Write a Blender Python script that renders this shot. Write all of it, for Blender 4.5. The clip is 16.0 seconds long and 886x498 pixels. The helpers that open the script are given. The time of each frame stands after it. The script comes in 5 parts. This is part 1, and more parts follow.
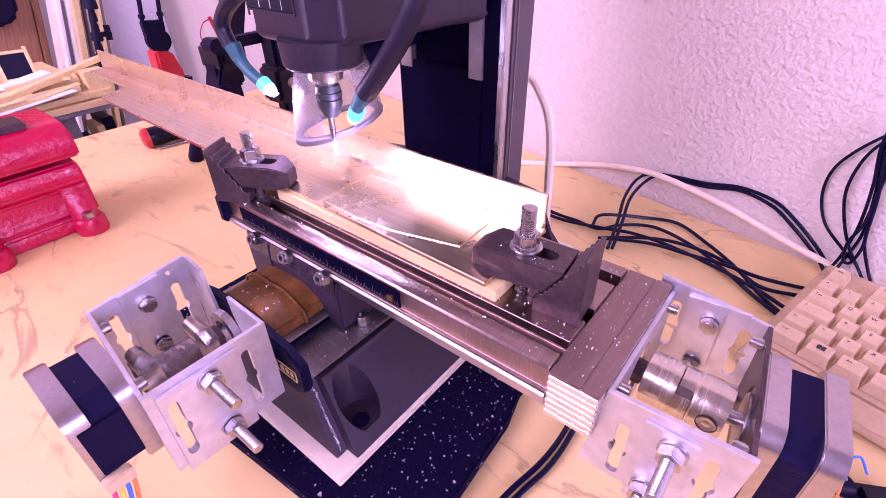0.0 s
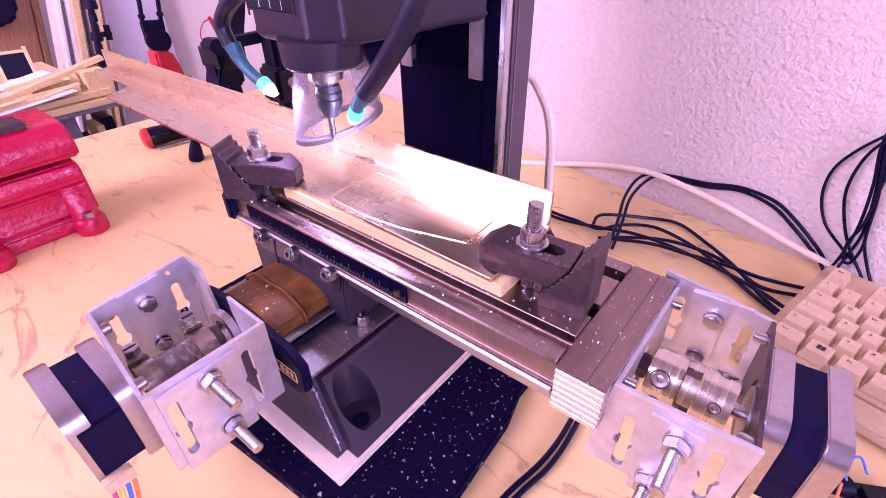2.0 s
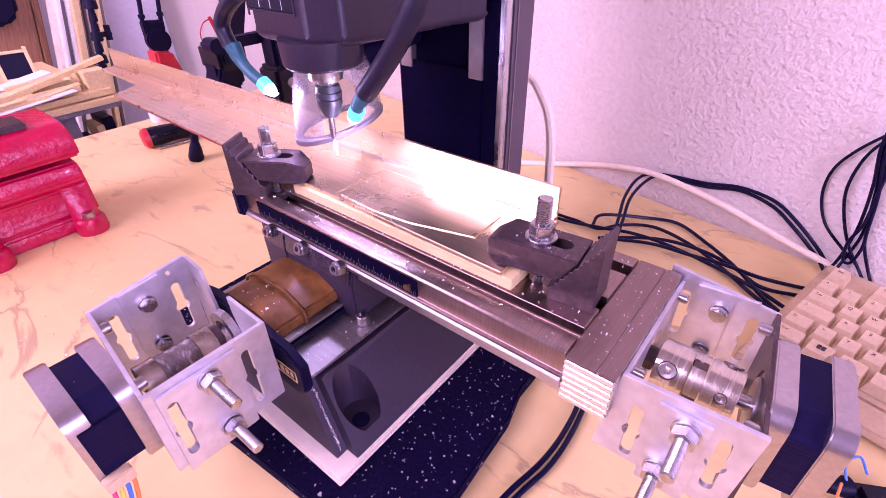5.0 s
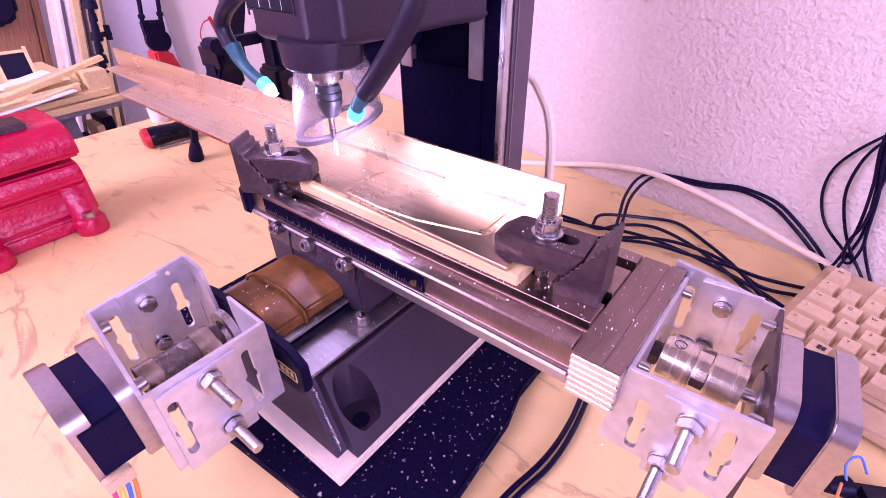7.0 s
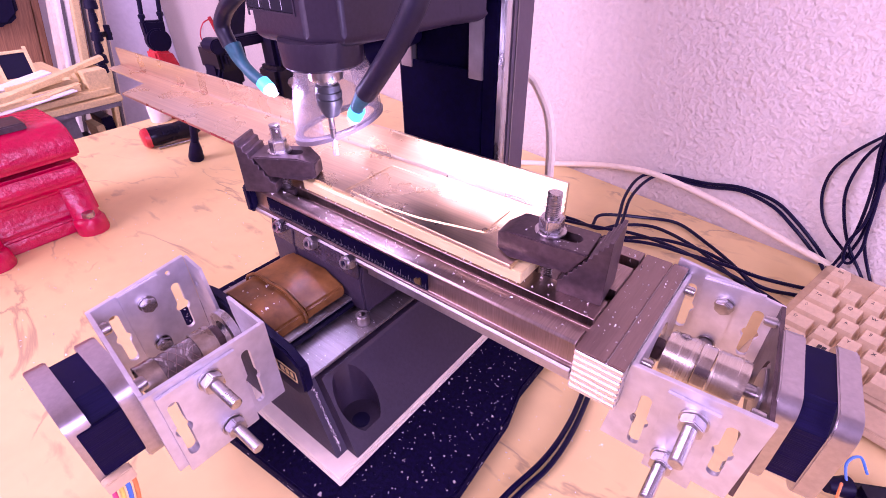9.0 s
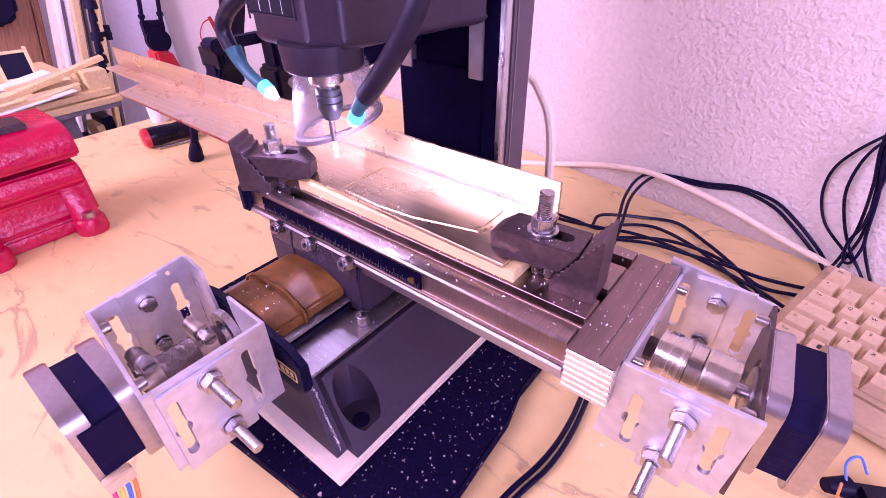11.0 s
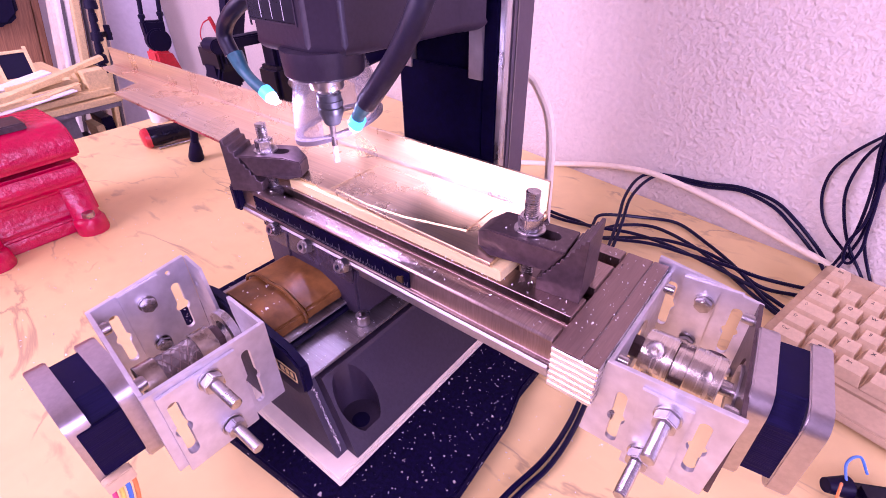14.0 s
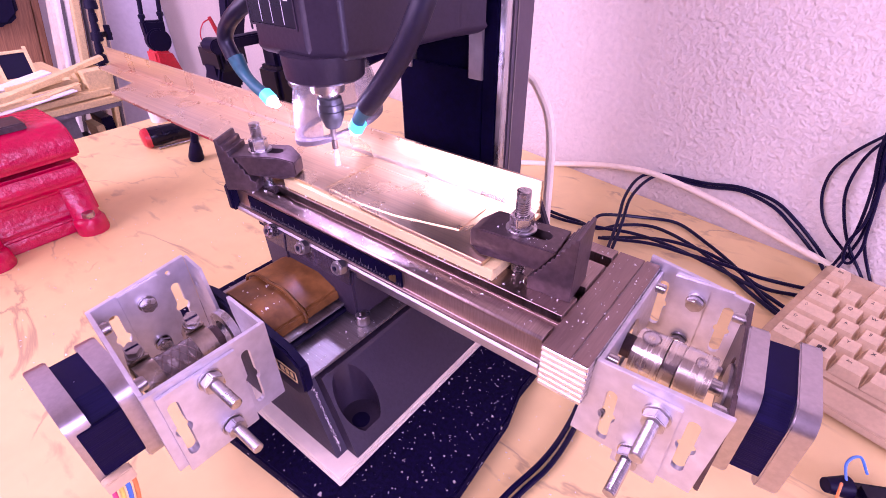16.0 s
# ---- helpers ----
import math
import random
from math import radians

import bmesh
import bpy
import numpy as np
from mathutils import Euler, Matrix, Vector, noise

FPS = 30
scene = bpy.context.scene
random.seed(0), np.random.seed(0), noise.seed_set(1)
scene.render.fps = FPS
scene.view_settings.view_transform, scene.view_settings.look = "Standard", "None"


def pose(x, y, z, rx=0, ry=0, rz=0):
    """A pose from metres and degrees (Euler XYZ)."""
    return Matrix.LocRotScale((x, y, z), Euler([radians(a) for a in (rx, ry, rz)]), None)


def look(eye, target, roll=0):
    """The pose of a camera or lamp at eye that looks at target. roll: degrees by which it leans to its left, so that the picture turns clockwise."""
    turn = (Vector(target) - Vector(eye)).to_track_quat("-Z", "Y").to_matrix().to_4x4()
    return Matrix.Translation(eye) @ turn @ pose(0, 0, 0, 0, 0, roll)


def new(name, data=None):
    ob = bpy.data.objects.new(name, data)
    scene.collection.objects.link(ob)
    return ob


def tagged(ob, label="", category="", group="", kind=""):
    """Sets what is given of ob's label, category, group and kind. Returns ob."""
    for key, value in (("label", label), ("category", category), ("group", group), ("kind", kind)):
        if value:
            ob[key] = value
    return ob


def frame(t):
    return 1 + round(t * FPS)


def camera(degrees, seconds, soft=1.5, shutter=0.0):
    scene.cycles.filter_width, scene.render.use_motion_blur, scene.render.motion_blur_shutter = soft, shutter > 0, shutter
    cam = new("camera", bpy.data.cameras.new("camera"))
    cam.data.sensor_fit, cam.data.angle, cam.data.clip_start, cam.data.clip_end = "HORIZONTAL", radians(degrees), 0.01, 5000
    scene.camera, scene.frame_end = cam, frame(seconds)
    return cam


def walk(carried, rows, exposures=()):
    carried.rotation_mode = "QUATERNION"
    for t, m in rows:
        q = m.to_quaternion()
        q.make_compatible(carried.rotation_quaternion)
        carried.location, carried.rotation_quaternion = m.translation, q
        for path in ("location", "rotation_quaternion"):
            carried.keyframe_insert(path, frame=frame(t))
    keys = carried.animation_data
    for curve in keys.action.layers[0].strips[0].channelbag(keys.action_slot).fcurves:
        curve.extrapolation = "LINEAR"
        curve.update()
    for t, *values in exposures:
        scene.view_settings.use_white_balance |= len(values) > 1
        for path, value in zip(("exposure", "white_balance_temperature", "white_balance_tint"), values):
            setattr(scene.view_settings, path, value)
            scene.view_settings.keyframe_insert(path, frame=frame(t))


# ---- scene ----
cam = camera(85.07, 16.0, soft=0.4, shutter=0.5)
EYE = (0.14235, -0.14182, 0.22474)
VIEW = look(EYE, (-0.01354, 0.04939, 0.05404), -1.01)
walk(cam, [(0.0, VIEW), (16.0, VIEW)], exposures=((0.0, 0.0, 5620, 100), (16.0, 0.0, 5620, 100)))

# ---- light ----
world = bpy.data.worlds.new("world")
scene.world = world
world.use_nodes = True
wn = world.node_tree
sky = wn.nodes.new("ShaderNodeTexSky")
sky.sky_type = "NISHITA"
sky.sun_disc = False
sky.sun_elevation, sky.sun_rotation = radians(35), radians(150)
wn.links.new(sky.outputs[0], wn.nodes["Background"].inputs[0])
wn.nodes["Background"].inputs[1].default_value = 0.10


def window_light(name, at, target, w, h, power, color):
    """Sky light in the opening of an unseen, assumed window."""
    data = bpy.data.lights.new(name, "AREA")
    data.shape, data.size, data.size_y, data.energy, data.color = "RECTANGLE", w, h, power, color
    ob = new(name, data)
    ob.matrix_world = look(at, target)
    return ob


# Both windows lie out of view, placed after shadows and tints.
window_light("window_light", (1.76, -0.62, 0.72), (0.0, -0.1, 0.0), 1.2, 1.15, 32, (0.92, 0.94, 1.0))
window_light("window_light", (-0.75, -1.42, 1.1), (-0.6, 0.2, 0.0), 1.36, 1.05, 47, (1.0, 0.94, 0.83))


# ---- materials ----
def mat(name, base, rough=0.5, metal=0.0, var=0.15, scale=250, bump=0.1, depth=0.0004, big=25, bigvar=0.12, coat=0.0, stretch=(1, 1, 1), spec=0.5):
    """A surface with grain and larger stains, in metres of the object's own space."""
    m = bpy.data.materials.new(name)
    m.use_nodes = True
    nt = m.node_tree
    b = nt.nodes["Principled BSDF"]
    tc = nt.nodes.new("ShaderNodeTexCoord")
    mp = nt.nodes.new("ShaderNodeMapping")
    mp.inputs["Scale"].default_value = stretch
    nt.links.new(tc.outputs["Object"], mp.inputs[0])
    n1 = nt.nodes.new("ShaderNodeTexNoise")
    n1.inputs["Scale"].default_value, n1.inputs["Detail"].default_value = scale, 5
    n2 = nt.nodes.new("ShaderNodeTexNoise")
    n2.inputs["Scale"].default_value, n2.inputs["Detail"].default_value = big, 4
    for n in (n1, n2):
        nt.links.new(mp.outputs[0], n.inputs["Vector"])
    last = None
    for n, v in ((n1, var), (n2, bigvar)):
        r = nt.nodes.new("ShaderNodeMapRange")
        r.inputs["From Min"].default_value, r.inputs["From Max"].default_value = 0.3, 0.7
        r.inputs["To Min"].default_value, r.inputs["To Max"].default_value = 1 - v, 1 + v
        nt.links.new(n.outputs[0], r.inputs[0])
        if last is None:
            last = r.outputs[0]
        else:
            mu = nt.nodes.new("ShaderNodeMath")
            mu.operation = "MULTIPLY"
            nt.links.new(last, mu.inputs[0])
            nt.links.new(r.outputs[0], mu.inputs[1])
            last = mu.outputs[0]
    mx = nt.nodes.new("ShaderNodeVectorMath")
    mx.operation = "SCALE"
    mx.inputs[0].default_value = base
    nt.links.new(last, mx.inputs["Scale"])
    nt.links.new(mx.outputs[0], b.inputs["Base Color"])
    rr = nt.nodes.new("ShaderNodeMapRange")
    rr.inputs["From Min"].default_value, rr.inputs["From Max"].default_value = 0.3, 0.7
    rr.inputs["To Min"].default_value, rr.inputs["To Max"].default_value = max(0.02, rough - 0.08), min(1, rough + 0.08)
    nt.links.new(n2.outputs[0], rr.inputs[0])
    nt.links.new(rr.outputs[0], b.inputs["Roughness"])
    b.inputs["Metallic"].default_value = metal
    b.inputs["Coat Weight"].default_value = coat
    b.inputs["Specular IOR Level"].default_value = spec
    if bump:
        bp = nt.nodes.new("ShaderNodeBump")
        bp.inputs["Strength"].default_value, bp.inputs["Distance"].default_value = bump, depth
        nt.links.new(n1.outputs[0], bp.inputs["Height"])
        nt.links.new(bp.outputs[0], b.inputs["Normal"])
    return m


def glow(name, color, strength):
    m = bpy.data.materials.new(name)
    m.use_nodes = True
    b = m.node_tree.nodes["Principled BSDF"]
    b.inputs["Base Color"].default_value = (*color, 1)
    b.inputs["Emission Color"].default_value = (*color, 1)
    b.inputs["Emission Strength"].default_value = strength
    return m


def add_spots(m, color, scale, low, high, distort=0.0, stretch=(1, 1, 1), detail=3):
    """Mixes patches of another colour into a material's base colour."""
    nt = m.node_tree
    b = nt.nodes["Principled BSDF"]
    old = b.inputs["Base Color"].links[0].from_socket
    tc = nt.nodes.new("ShaderNodeTexCoord")
    mp = nt.nodes.new("ShaderNodeMapping")
    mp.inputs["Scale"].default_value = stretch
    mp.inputs["Rotation"].default_value = (0, 0, 0.6)
    n = nt.nodes.new("ShaderNodeTexNoise")
    n.inputs["Scale"].default_value, n.inputs["Detail"].default_value, n.inputs["Distortion"].default_value = scale, detail, distort
    r = nt.nodes.new("ShaderNodeMapRange")
    r.inputs["From Min"].default_value, r.inputs["From Max"].default_value = low, high
    x = nt.nodes.new("ShaderNodeMix")
    x.data_type = "RGBA"
    nt.links.new(tc.outputs["Object"], mp.inputs[0])
    nt.links.new(mp.outputs[0], n.inputs["Vector"])
    nt.links.new(n.outputs[0], r.inputs[0])
    nt.links.new(r.outputs[0], x.inputs["Factor"])
    nt.links.new(old, x.inputs["A"])
    x.inputs["B"].default_value = (*color, 1)
    nt.links.new(x.outputs["Result"], b.inputs["Base Color"])
    return m


def brushed(name, base, rough):
    """Aluminium drawn lengthwise along x: long hairlines, faint smears, scratches across."""
    m = mat(name, base, rough, 1.0, var=0.09, scale=700, bump=0.2, depth=0.00008, big=40, bigvar=0.05, stretch=(0.015, 1, 1))
    nt = m.node_tree
    b = nt.nodes["Principled BSDF"]
    b.inputs["Anisotropic"].default_value = 0.35
    tc = nt.nodes.new("ShaderNodeTexCoord")
    n = nt.nodes.new("ShaderNodeTexNoise")
    n.inputs["Scale"].default_value, n.inputs["Detail"].default_value = 45, 6
    r = nt.nodes.new("ShaderNodeMapRange")
    r.inputs["From Min"].default_value, r.inputs["From Max"].default_value = 0.3, 0.75
    r.inputs["To Min"].default_value, r.inputs["To Max"].default_value = rough - 0.03, rough + 0.07
    nt.links.new(tc.outputs["Object"], n.inputs["Vector"])
    nt.links.new(n.outputs[0], r.inputs[0])
    nt.links.new(r.outputs[0], b.inputs["Roughness"])
    return m


def add_veins(m, color):
    """Thin broken marble veins, drawn out along one way, with small smudges beside them."""
    nt = m.node_tree
    b = nt.nodes["Principled BSDF"]
    old = b.inputs["Base Color"].links[0].from_socket
    tc = nt.nodes.new("ShaderNodeTexCoord")
    mp = nt.nodes.new("ShaderNodeMapping")
    mp.inputs["Rotation"].default_value, mp.inputs["Scale"].default_value = (0, 0, -0.25), (0.6, 1.5, 1)
    nt.links.new(tc.outputs["Object"], mp.inputs[0])

    def tone(scale, detail, distort, low, high, ridge):
        n = nt.nodes.new("ShaderNodeTexNoise")
        n.inputs["Scale"].default_value, n.inputs["Detail"].default_value, n.inputs["Distortion"].default_value = scale, detail, distort
        nt.links.new(mp.outputs[0], n.inputs["Vector"])
        out = n.outputs[0]
        if ridge:
            s = nt.nodes.new("ShaderNodeMath")
            s.operation = "SUBTRACT"
            s.inputs[1].default_value = 0.5
            a = nt.nodes.new("ShaderNodeMath")
            a.operation = "ABSOLUTE"
            nt.links.new(out, s.inputs[0])
            nt.links.new(s.outputs[0], a.inputs[0])
            out = a.outputs[0]
        r = nt.nodes.new("ShaderNodeMapRange")
        r.inputs["From Min"].default_value, r.inputs["From Max"].default_value = low, high
        nt.links.new(out, r.inputs[0])
        return r.outputs[0]

    def both(op, p, q):
        k = nt.nodes.new("ShaderNodeMath")
        k.operation = op
        nt.links.new(p, k.inputs[0])
        nt.links.new(q, k.inputs[1])
        return k.outputs[0]

    lines = both("MULTIPLY", tone(11, 9, 0.6, 0.016, 0.002, True), tone(16, 3, 0, 0.46, 0.58, False))
    smudges = both("MULTIPLY", tone(55, 6, 0.5, 0.57, 0.7, False), tone(10, 3, 0, 0.48, 0.62, False))
    x = nt.nodes.new("ShaderNodeMix")
    x.data_type = "RGBA"
    k = nt.nodes.new("ShaderNodeMath")
    k.operation = "MULTIPLY"
    k.inputs[1].default_value = 0.75
    nt.links.new(both("MAXIMUM", lines, smudges), k.inputs[0])
    nt.links.new(k.outputs[0], x.inputs["Factor"])
    nt.links.new(old, x.inputs["A"])
    x.inputs["B"].default_value = (*color, 1)
    nt.links.new(x.outputs["Result"], b.inputs["Base Color"])
    return m


M = {}
M["desk"] = add_veins(mat("desk_laminate", (0.82, 0.6, 0.235), 0.38, var=0.03, scale=60, bump=0.02, big=7, bigvar=0.06), (0.4, 0.27, 0.14))
M["wallpaper"] = mat("woodchip_wallpaper", (0.7, 0.63, 0.53), 0.85, var=0.06, scale=260, bump=1.0, depth=0.0032, big=12, bigvar=0.03)
M["plaster"] = mat("painted_plaster", (0.85, 0.82, 0.84), 0.9, var=0.04, scale=90, bump=0.3, depth=0.002, big=5, bigvar=0.06)
# Unseen walls and ceiling; tone set for how much light bounces back.
M["room"] = mat("unseen_room_wall", (0.36, 0.31, 0.28), 0.9, var=0.05, scale=60, bump=0.1, big=3, bigvar=0.1)
M["casting"] = mat("grey_cast_paint", (0.027, 0.018, 0.031), 0.42, spec=0.4, var=0.12, scale=500, bump=0.25, depth=0.0005, big=40)
M["black"] = mat("black_plastic", (0.004, 0.002, 0.02), 0.5, var=0.2, scale=300, bump=0.1, spec=0.16)
M["black_gloss"] = mat("black_gloss_plastic", (0.004, 0.003, 0.012), 0.3, var=0.2, scale=200, bump=0.04, spec=0.25)
M["bellows"] = mat("black_rubber_cover", (0.002, 0.001, 0.012), 0.65, var=0.3, scale=300, spec=0.05)
M["steel"] = mat("ground_steel", (0.33, 0.3, 0.29), 0.5, 1.0, var=0.12, scale=120, bump=0.12, depth=0.0002, stretch=(1, 14, 1))
M["steel_x"] = mat("ground_steel_lengthwise", (0.34, 0.25, 0.215), 0.36, 1.0, var=0.15, scale=120, bump=0.12, depth=0.0002, stretch=(14, 1, 1))
M["bolt"] = mat("zinc_steel", (0.5, 0.47, 0.46), 0.27, 1.0, var=0.15, scale=500, bump=0.1)
# Also on one bracket wall, where the dark colour stands for shade.
M["dark_metal"] = mat("blackened_steel_and_shade", (0.115, 0.08, 0.085), 0.4, 0.75, bigvar=0.06, var=0.2, scale=350, bump=0.15)
M["chuck"] = mat("chuck_steel", (0.06, 0.06, 0.065), 0.4, 0.6, var=0.1, scale=500, bump=0.05)
M["alu"] = mat("aluminium_sheet", (0.78, 0.77, 0.76), 0.3, 1.0, var=0.08, scale=160, bump=0.1, depth=0.0002, stretch=(1, 10, 1))
# The warm surroundings it reflects are put into the base tint.
M["alu_plate"] = brushed("brushed_aluminium_angle", (0.74, 0.61, 0.42), 0.27)
M["casting_gloss"] = mat("worn_cast_paint", (0.03, 0.022, 0.034), 0.22, spec=0.6, var=0.3, scale=300, bump=0.35, depth=0.0006, big=60, bigvar=0.3)
M["alu_cast"] = mat("cast_aluminium", (0.5, 0.46, 0.47), 0.34, 1.0, var=0.08, scale=500, bump=0.1, depth=0.0002, bigvar=0.05)
# Darker aluminium for the braid, and for the block top's dark reflections.
M["alu_darkened"] = mat("darkened_aluminium", (0.3, 0.215, 0.19), 0.42, 1.0, var=0.07, scale=120, bump=0.15, stretch=(14, 1, 1))
M["column"] = mat("grey_column_paint", (0.085, 0.062, 0.075), 0.4, var=0.08, scale=300, bump=0.05)
M["spider"] = mat("brown_elastomer", (0.07, 0.04, 0.035), 0.5, var=0.2, scale=300)
M["bracket"] = mat("aluminium_bracket", (0.65, 0.63, 0.66), 0.42, 0.8, var=0.08, scale=200, bump=0.08, bigvar=0.15)
M["lamination"] = mat("motor_laminations", (0.004, 0.002, 0.026), 0.55, var=0.3, spec=0.12, scale=60, bump=0.4, depth=0.0006, stretch=(1, 1, 40))
M["brass"] = mat("brass", (0.6, 0.42, 0.16), 0.3, 1.0, scale=300)
M["tape"] = mat("brown_packing_tape", (0.13, 0.054, 0.012), 0.36, var=0.3, scale=120, bump=0.25, depth=0.0006, big=60, bigvar=0.35, coat=0.0, spec=0.15)
M["rubber_mat"] = add_spots(mat("rubber_granulate", (0.004, 0.002, 0.018), 0.9, spec=0.08, var=0.4, scale=500, bump=0.8, depth=0.0008),
                            (0.42, 0.38, 0.36), 400, 0.69, 0.73, 0.0, (1, 1, 1), 1)
M["white_board"] = mat("white_fibreboard", (0.8, 0.7, 0.52), 0.6, var=0.06, scale=150)
M["wood"] = mat("pale_plywood", (0.74, 0.57, 0.25), 0.55, var=0.06, scale=110, bump=0.1, stretch=(1, 12, 12))
M["wood_brown"] = mat("brown_veneer", (0.4, 0.185, 0.08), 0.45, var=0.25, scale=40, bump=0.1, stretch=(8, 8, 0.6))
M["red"] = mat("red_gloss_enamel", (0.54, 0.006, 0.045), 0.2, var=0.08, scale=230, bump=0.6, depth=0.0017, coat=0.3, big=18)
M["red_plastic"] = mat("red_plastic", (0.55, 0.03, 0.03), 0.35)
M["teal"] = mat("teal_sleeve", (0.012, 0.12, 0.15), 0.5, var=0.2, scale=300)
M["teal_glow"] = glow("lit_teal_sleeve", (0.0, 0.6, 0.75), 1.7)
M["led"] = glow("led_dome", (0.95, 0.98, 1.0), 12.0)
M["beam"] = glow("led_chip", (0.9, 0.97, 1.0), 1700.0)
M["hose"] = mat("dark_sleeving", (0.007, 0.004, 0.018), 0.45, var=0.25, scale=400, bump=0.3)
M["polished"] = mat("turned_steel", (0.66, 0.6, 0.5), 0.24, 1.0, var=0.06, scale=160, bump=0.03, depth=0.0001, stretch=(20, 1, 1))
M["smoky_hose"] = add_spots(mat("smoky_clear_hose", (0.16, 0.13, 0.12), 0.25, var=0.3, scale=200, bump=0.3, coat=0.3), (0.5, 0.45, 0.42), 130, 0.56, 0.66, 2.0)
M["clamp_band"] = mat("stained_clamp_band", (0.38, 0.32, 0.25), 0.32, 1.0, var=0.3, scale=200, bump=0.2, bigvar=0.3, big=90)
M["white_cable"] = mat("white_cable", (0.85, 0.74, 0.54), 0.4, var=0.04)
M["black_cable"] = mat("black_cable", (0.003, 0.0015, 0.022), 0.35, var=0.1, spec=0.25)
M["key"] = mat("beige_key", (0.66, 0.49, 0.27), 0.5, var=0.05, scale=400, bump=0.08)
M["key_body"] = mat("beige_keyboard_case", (0.53, 0.38, 0.2), 0.55, var=0.06, scale=300)
M["ink"] = mat("dark_print", (0.04, 0.035, 0.03), 0.6)
M["tick"] = mat("worn_tick_print", (0.1, 0.09, 0.09), 0.6)
M["white_ink"] = mat("white_print", (0.8, 0.8, 0.8), 0.6)
M["paper"] = mat("white_paper", (0.8, 0.78, 0.74), 0.8, var=0.05)
M["floor"] = mat("dark_floor", (0.08, 0.06, 0.06), 0.7, var=0.3, scale=30)
M["grey_board"] = mat("grey_board", (0.2, 0.19, 0.2), 0.6)
M["gold_label"] = mat("yellow_print", (0.75, 0.55, 0.2), 0.5)
M["cardboard"] = mat("dark_box", (0.06, 0.05, 0.09), 0.6)
# The chips' own colour; also painted glare on the flutes and casting corner.
M["chip"] = mat("aluminium_chip_and_glare", (0.85, 0.83, 0.82), 0.35, 0.6)


def clear(name, color, low=0.6, high=0.8):
    m = bpy.data.materials.new(name)
    m.use_nodes = True
    nt = m.node_tree
    b = nt.nodes["Principled BSDF"]
    b.inputs["Base Color"].default_value = (*color, 1)
    b.inputs["Roughness"].default_value = 0.35
    t = nt.nodes.new("ShaderNodeBsdfTransparent")
    n = nt.nodes.new("ShaderNodeTexNoise")
    n.inputs["Scale"].default_value = 60
    r = nt.nodes.new("ShaderNodeMapRange")
    r.inputs["From Min"].default_value, r.inputs["From Max"].default_value = 0.35, 0.7
    r.inputs["To Min"].default_value, r.inputs["To Max"].default_value = low, high
    x = nt.nodes.new("ShaderNodeMixShader")
    nt.links.new(n.outputs[0], r.inputs[0])
    nt.links.new(r.outputs[0], x.inputs[0])
    nt.links.new(t.outputs[0], x.inputs[1])
    nt.links.new(b.outputs[0], x.inputs[2])
    nt.links.new(x.outputs[0], nt.nodes["Material Output"].inputs[0])
    return m


M["clear"] = clear("scratched_clear_plastic", (0.26, 0.22, 0.21), 0.26, 0.5)
M["clear_rim"] = clear("scuffed_plastic_rim", (0.13, 0.11, 0.12), 0.7, 0.9)

# ---- mesh helpers, in millimetres ----
POSE = {}


def thing(name, m, label, category, group="", kind=""):
    ob = new(name)
    ob.empty_display_size = 0.01
    ob.matrix_basis = m
    POSE[ob] = m
    return tagged(ob, label, category, group, kind)


def at(x, y, z, rx=0, ry=0, rz=0):
    return pose(x / 1000, y / 1000, z / 1000, rx, ry, rz)


def part(name, bm, material, parent, label="", local=False, smooth=35):
    """Links a bmesh as one mesh object under a thing or a part; its corners are millimetres in the world, or in the thing's space."""
    m = POSE[parent] if parent is not None else Matrix.Identity(4)
    bm.transform(Matrix.Diagonal((0.001, 0.001, 0.001, 1)))
    if not local:
        bm.transform(m.inverted())
    bmesh.ops.recalc_face_normals(bm, faces=bm.faces)
    me = bpy.data.meshes.new(name)
    bm.to_mesh(me)
    bm.free()
    if smooth:
        me.polygons.foreach_set("use_smooth", [True] * len(me.polygons))
        me.set_sharp_from_angle(angle=radians(smooth))
    me.materials.append(M[material])
    ob = new(name, me)
    if parent is not None:
        ob.parent = parent
        POSE[ob] = m
    if label:
        ob["label"] = label
    return ob


def solo(name, bm, material, label, category, group="", kind="", smooth=35):
    """A thing, or a piece of the setting, that is one mesh."""
    ob = part(name, bm, material, None, "", True, smooth)
    POSE[ob] = Matrix.Identity(4)
    return tagged(ob, label, category, group, kind)


def bevel(bm, w, seg=2, sharp=30):
    if w:
        es = [e for e in bm.edges if e.is_manifold and e.calc_face_angle(0) > radians(sharp)]
        bmesh.ops.bevel(bm, geom=es, offset=w, segments=seg, affect="EDGES", clamp_overlap=True)
    return bm


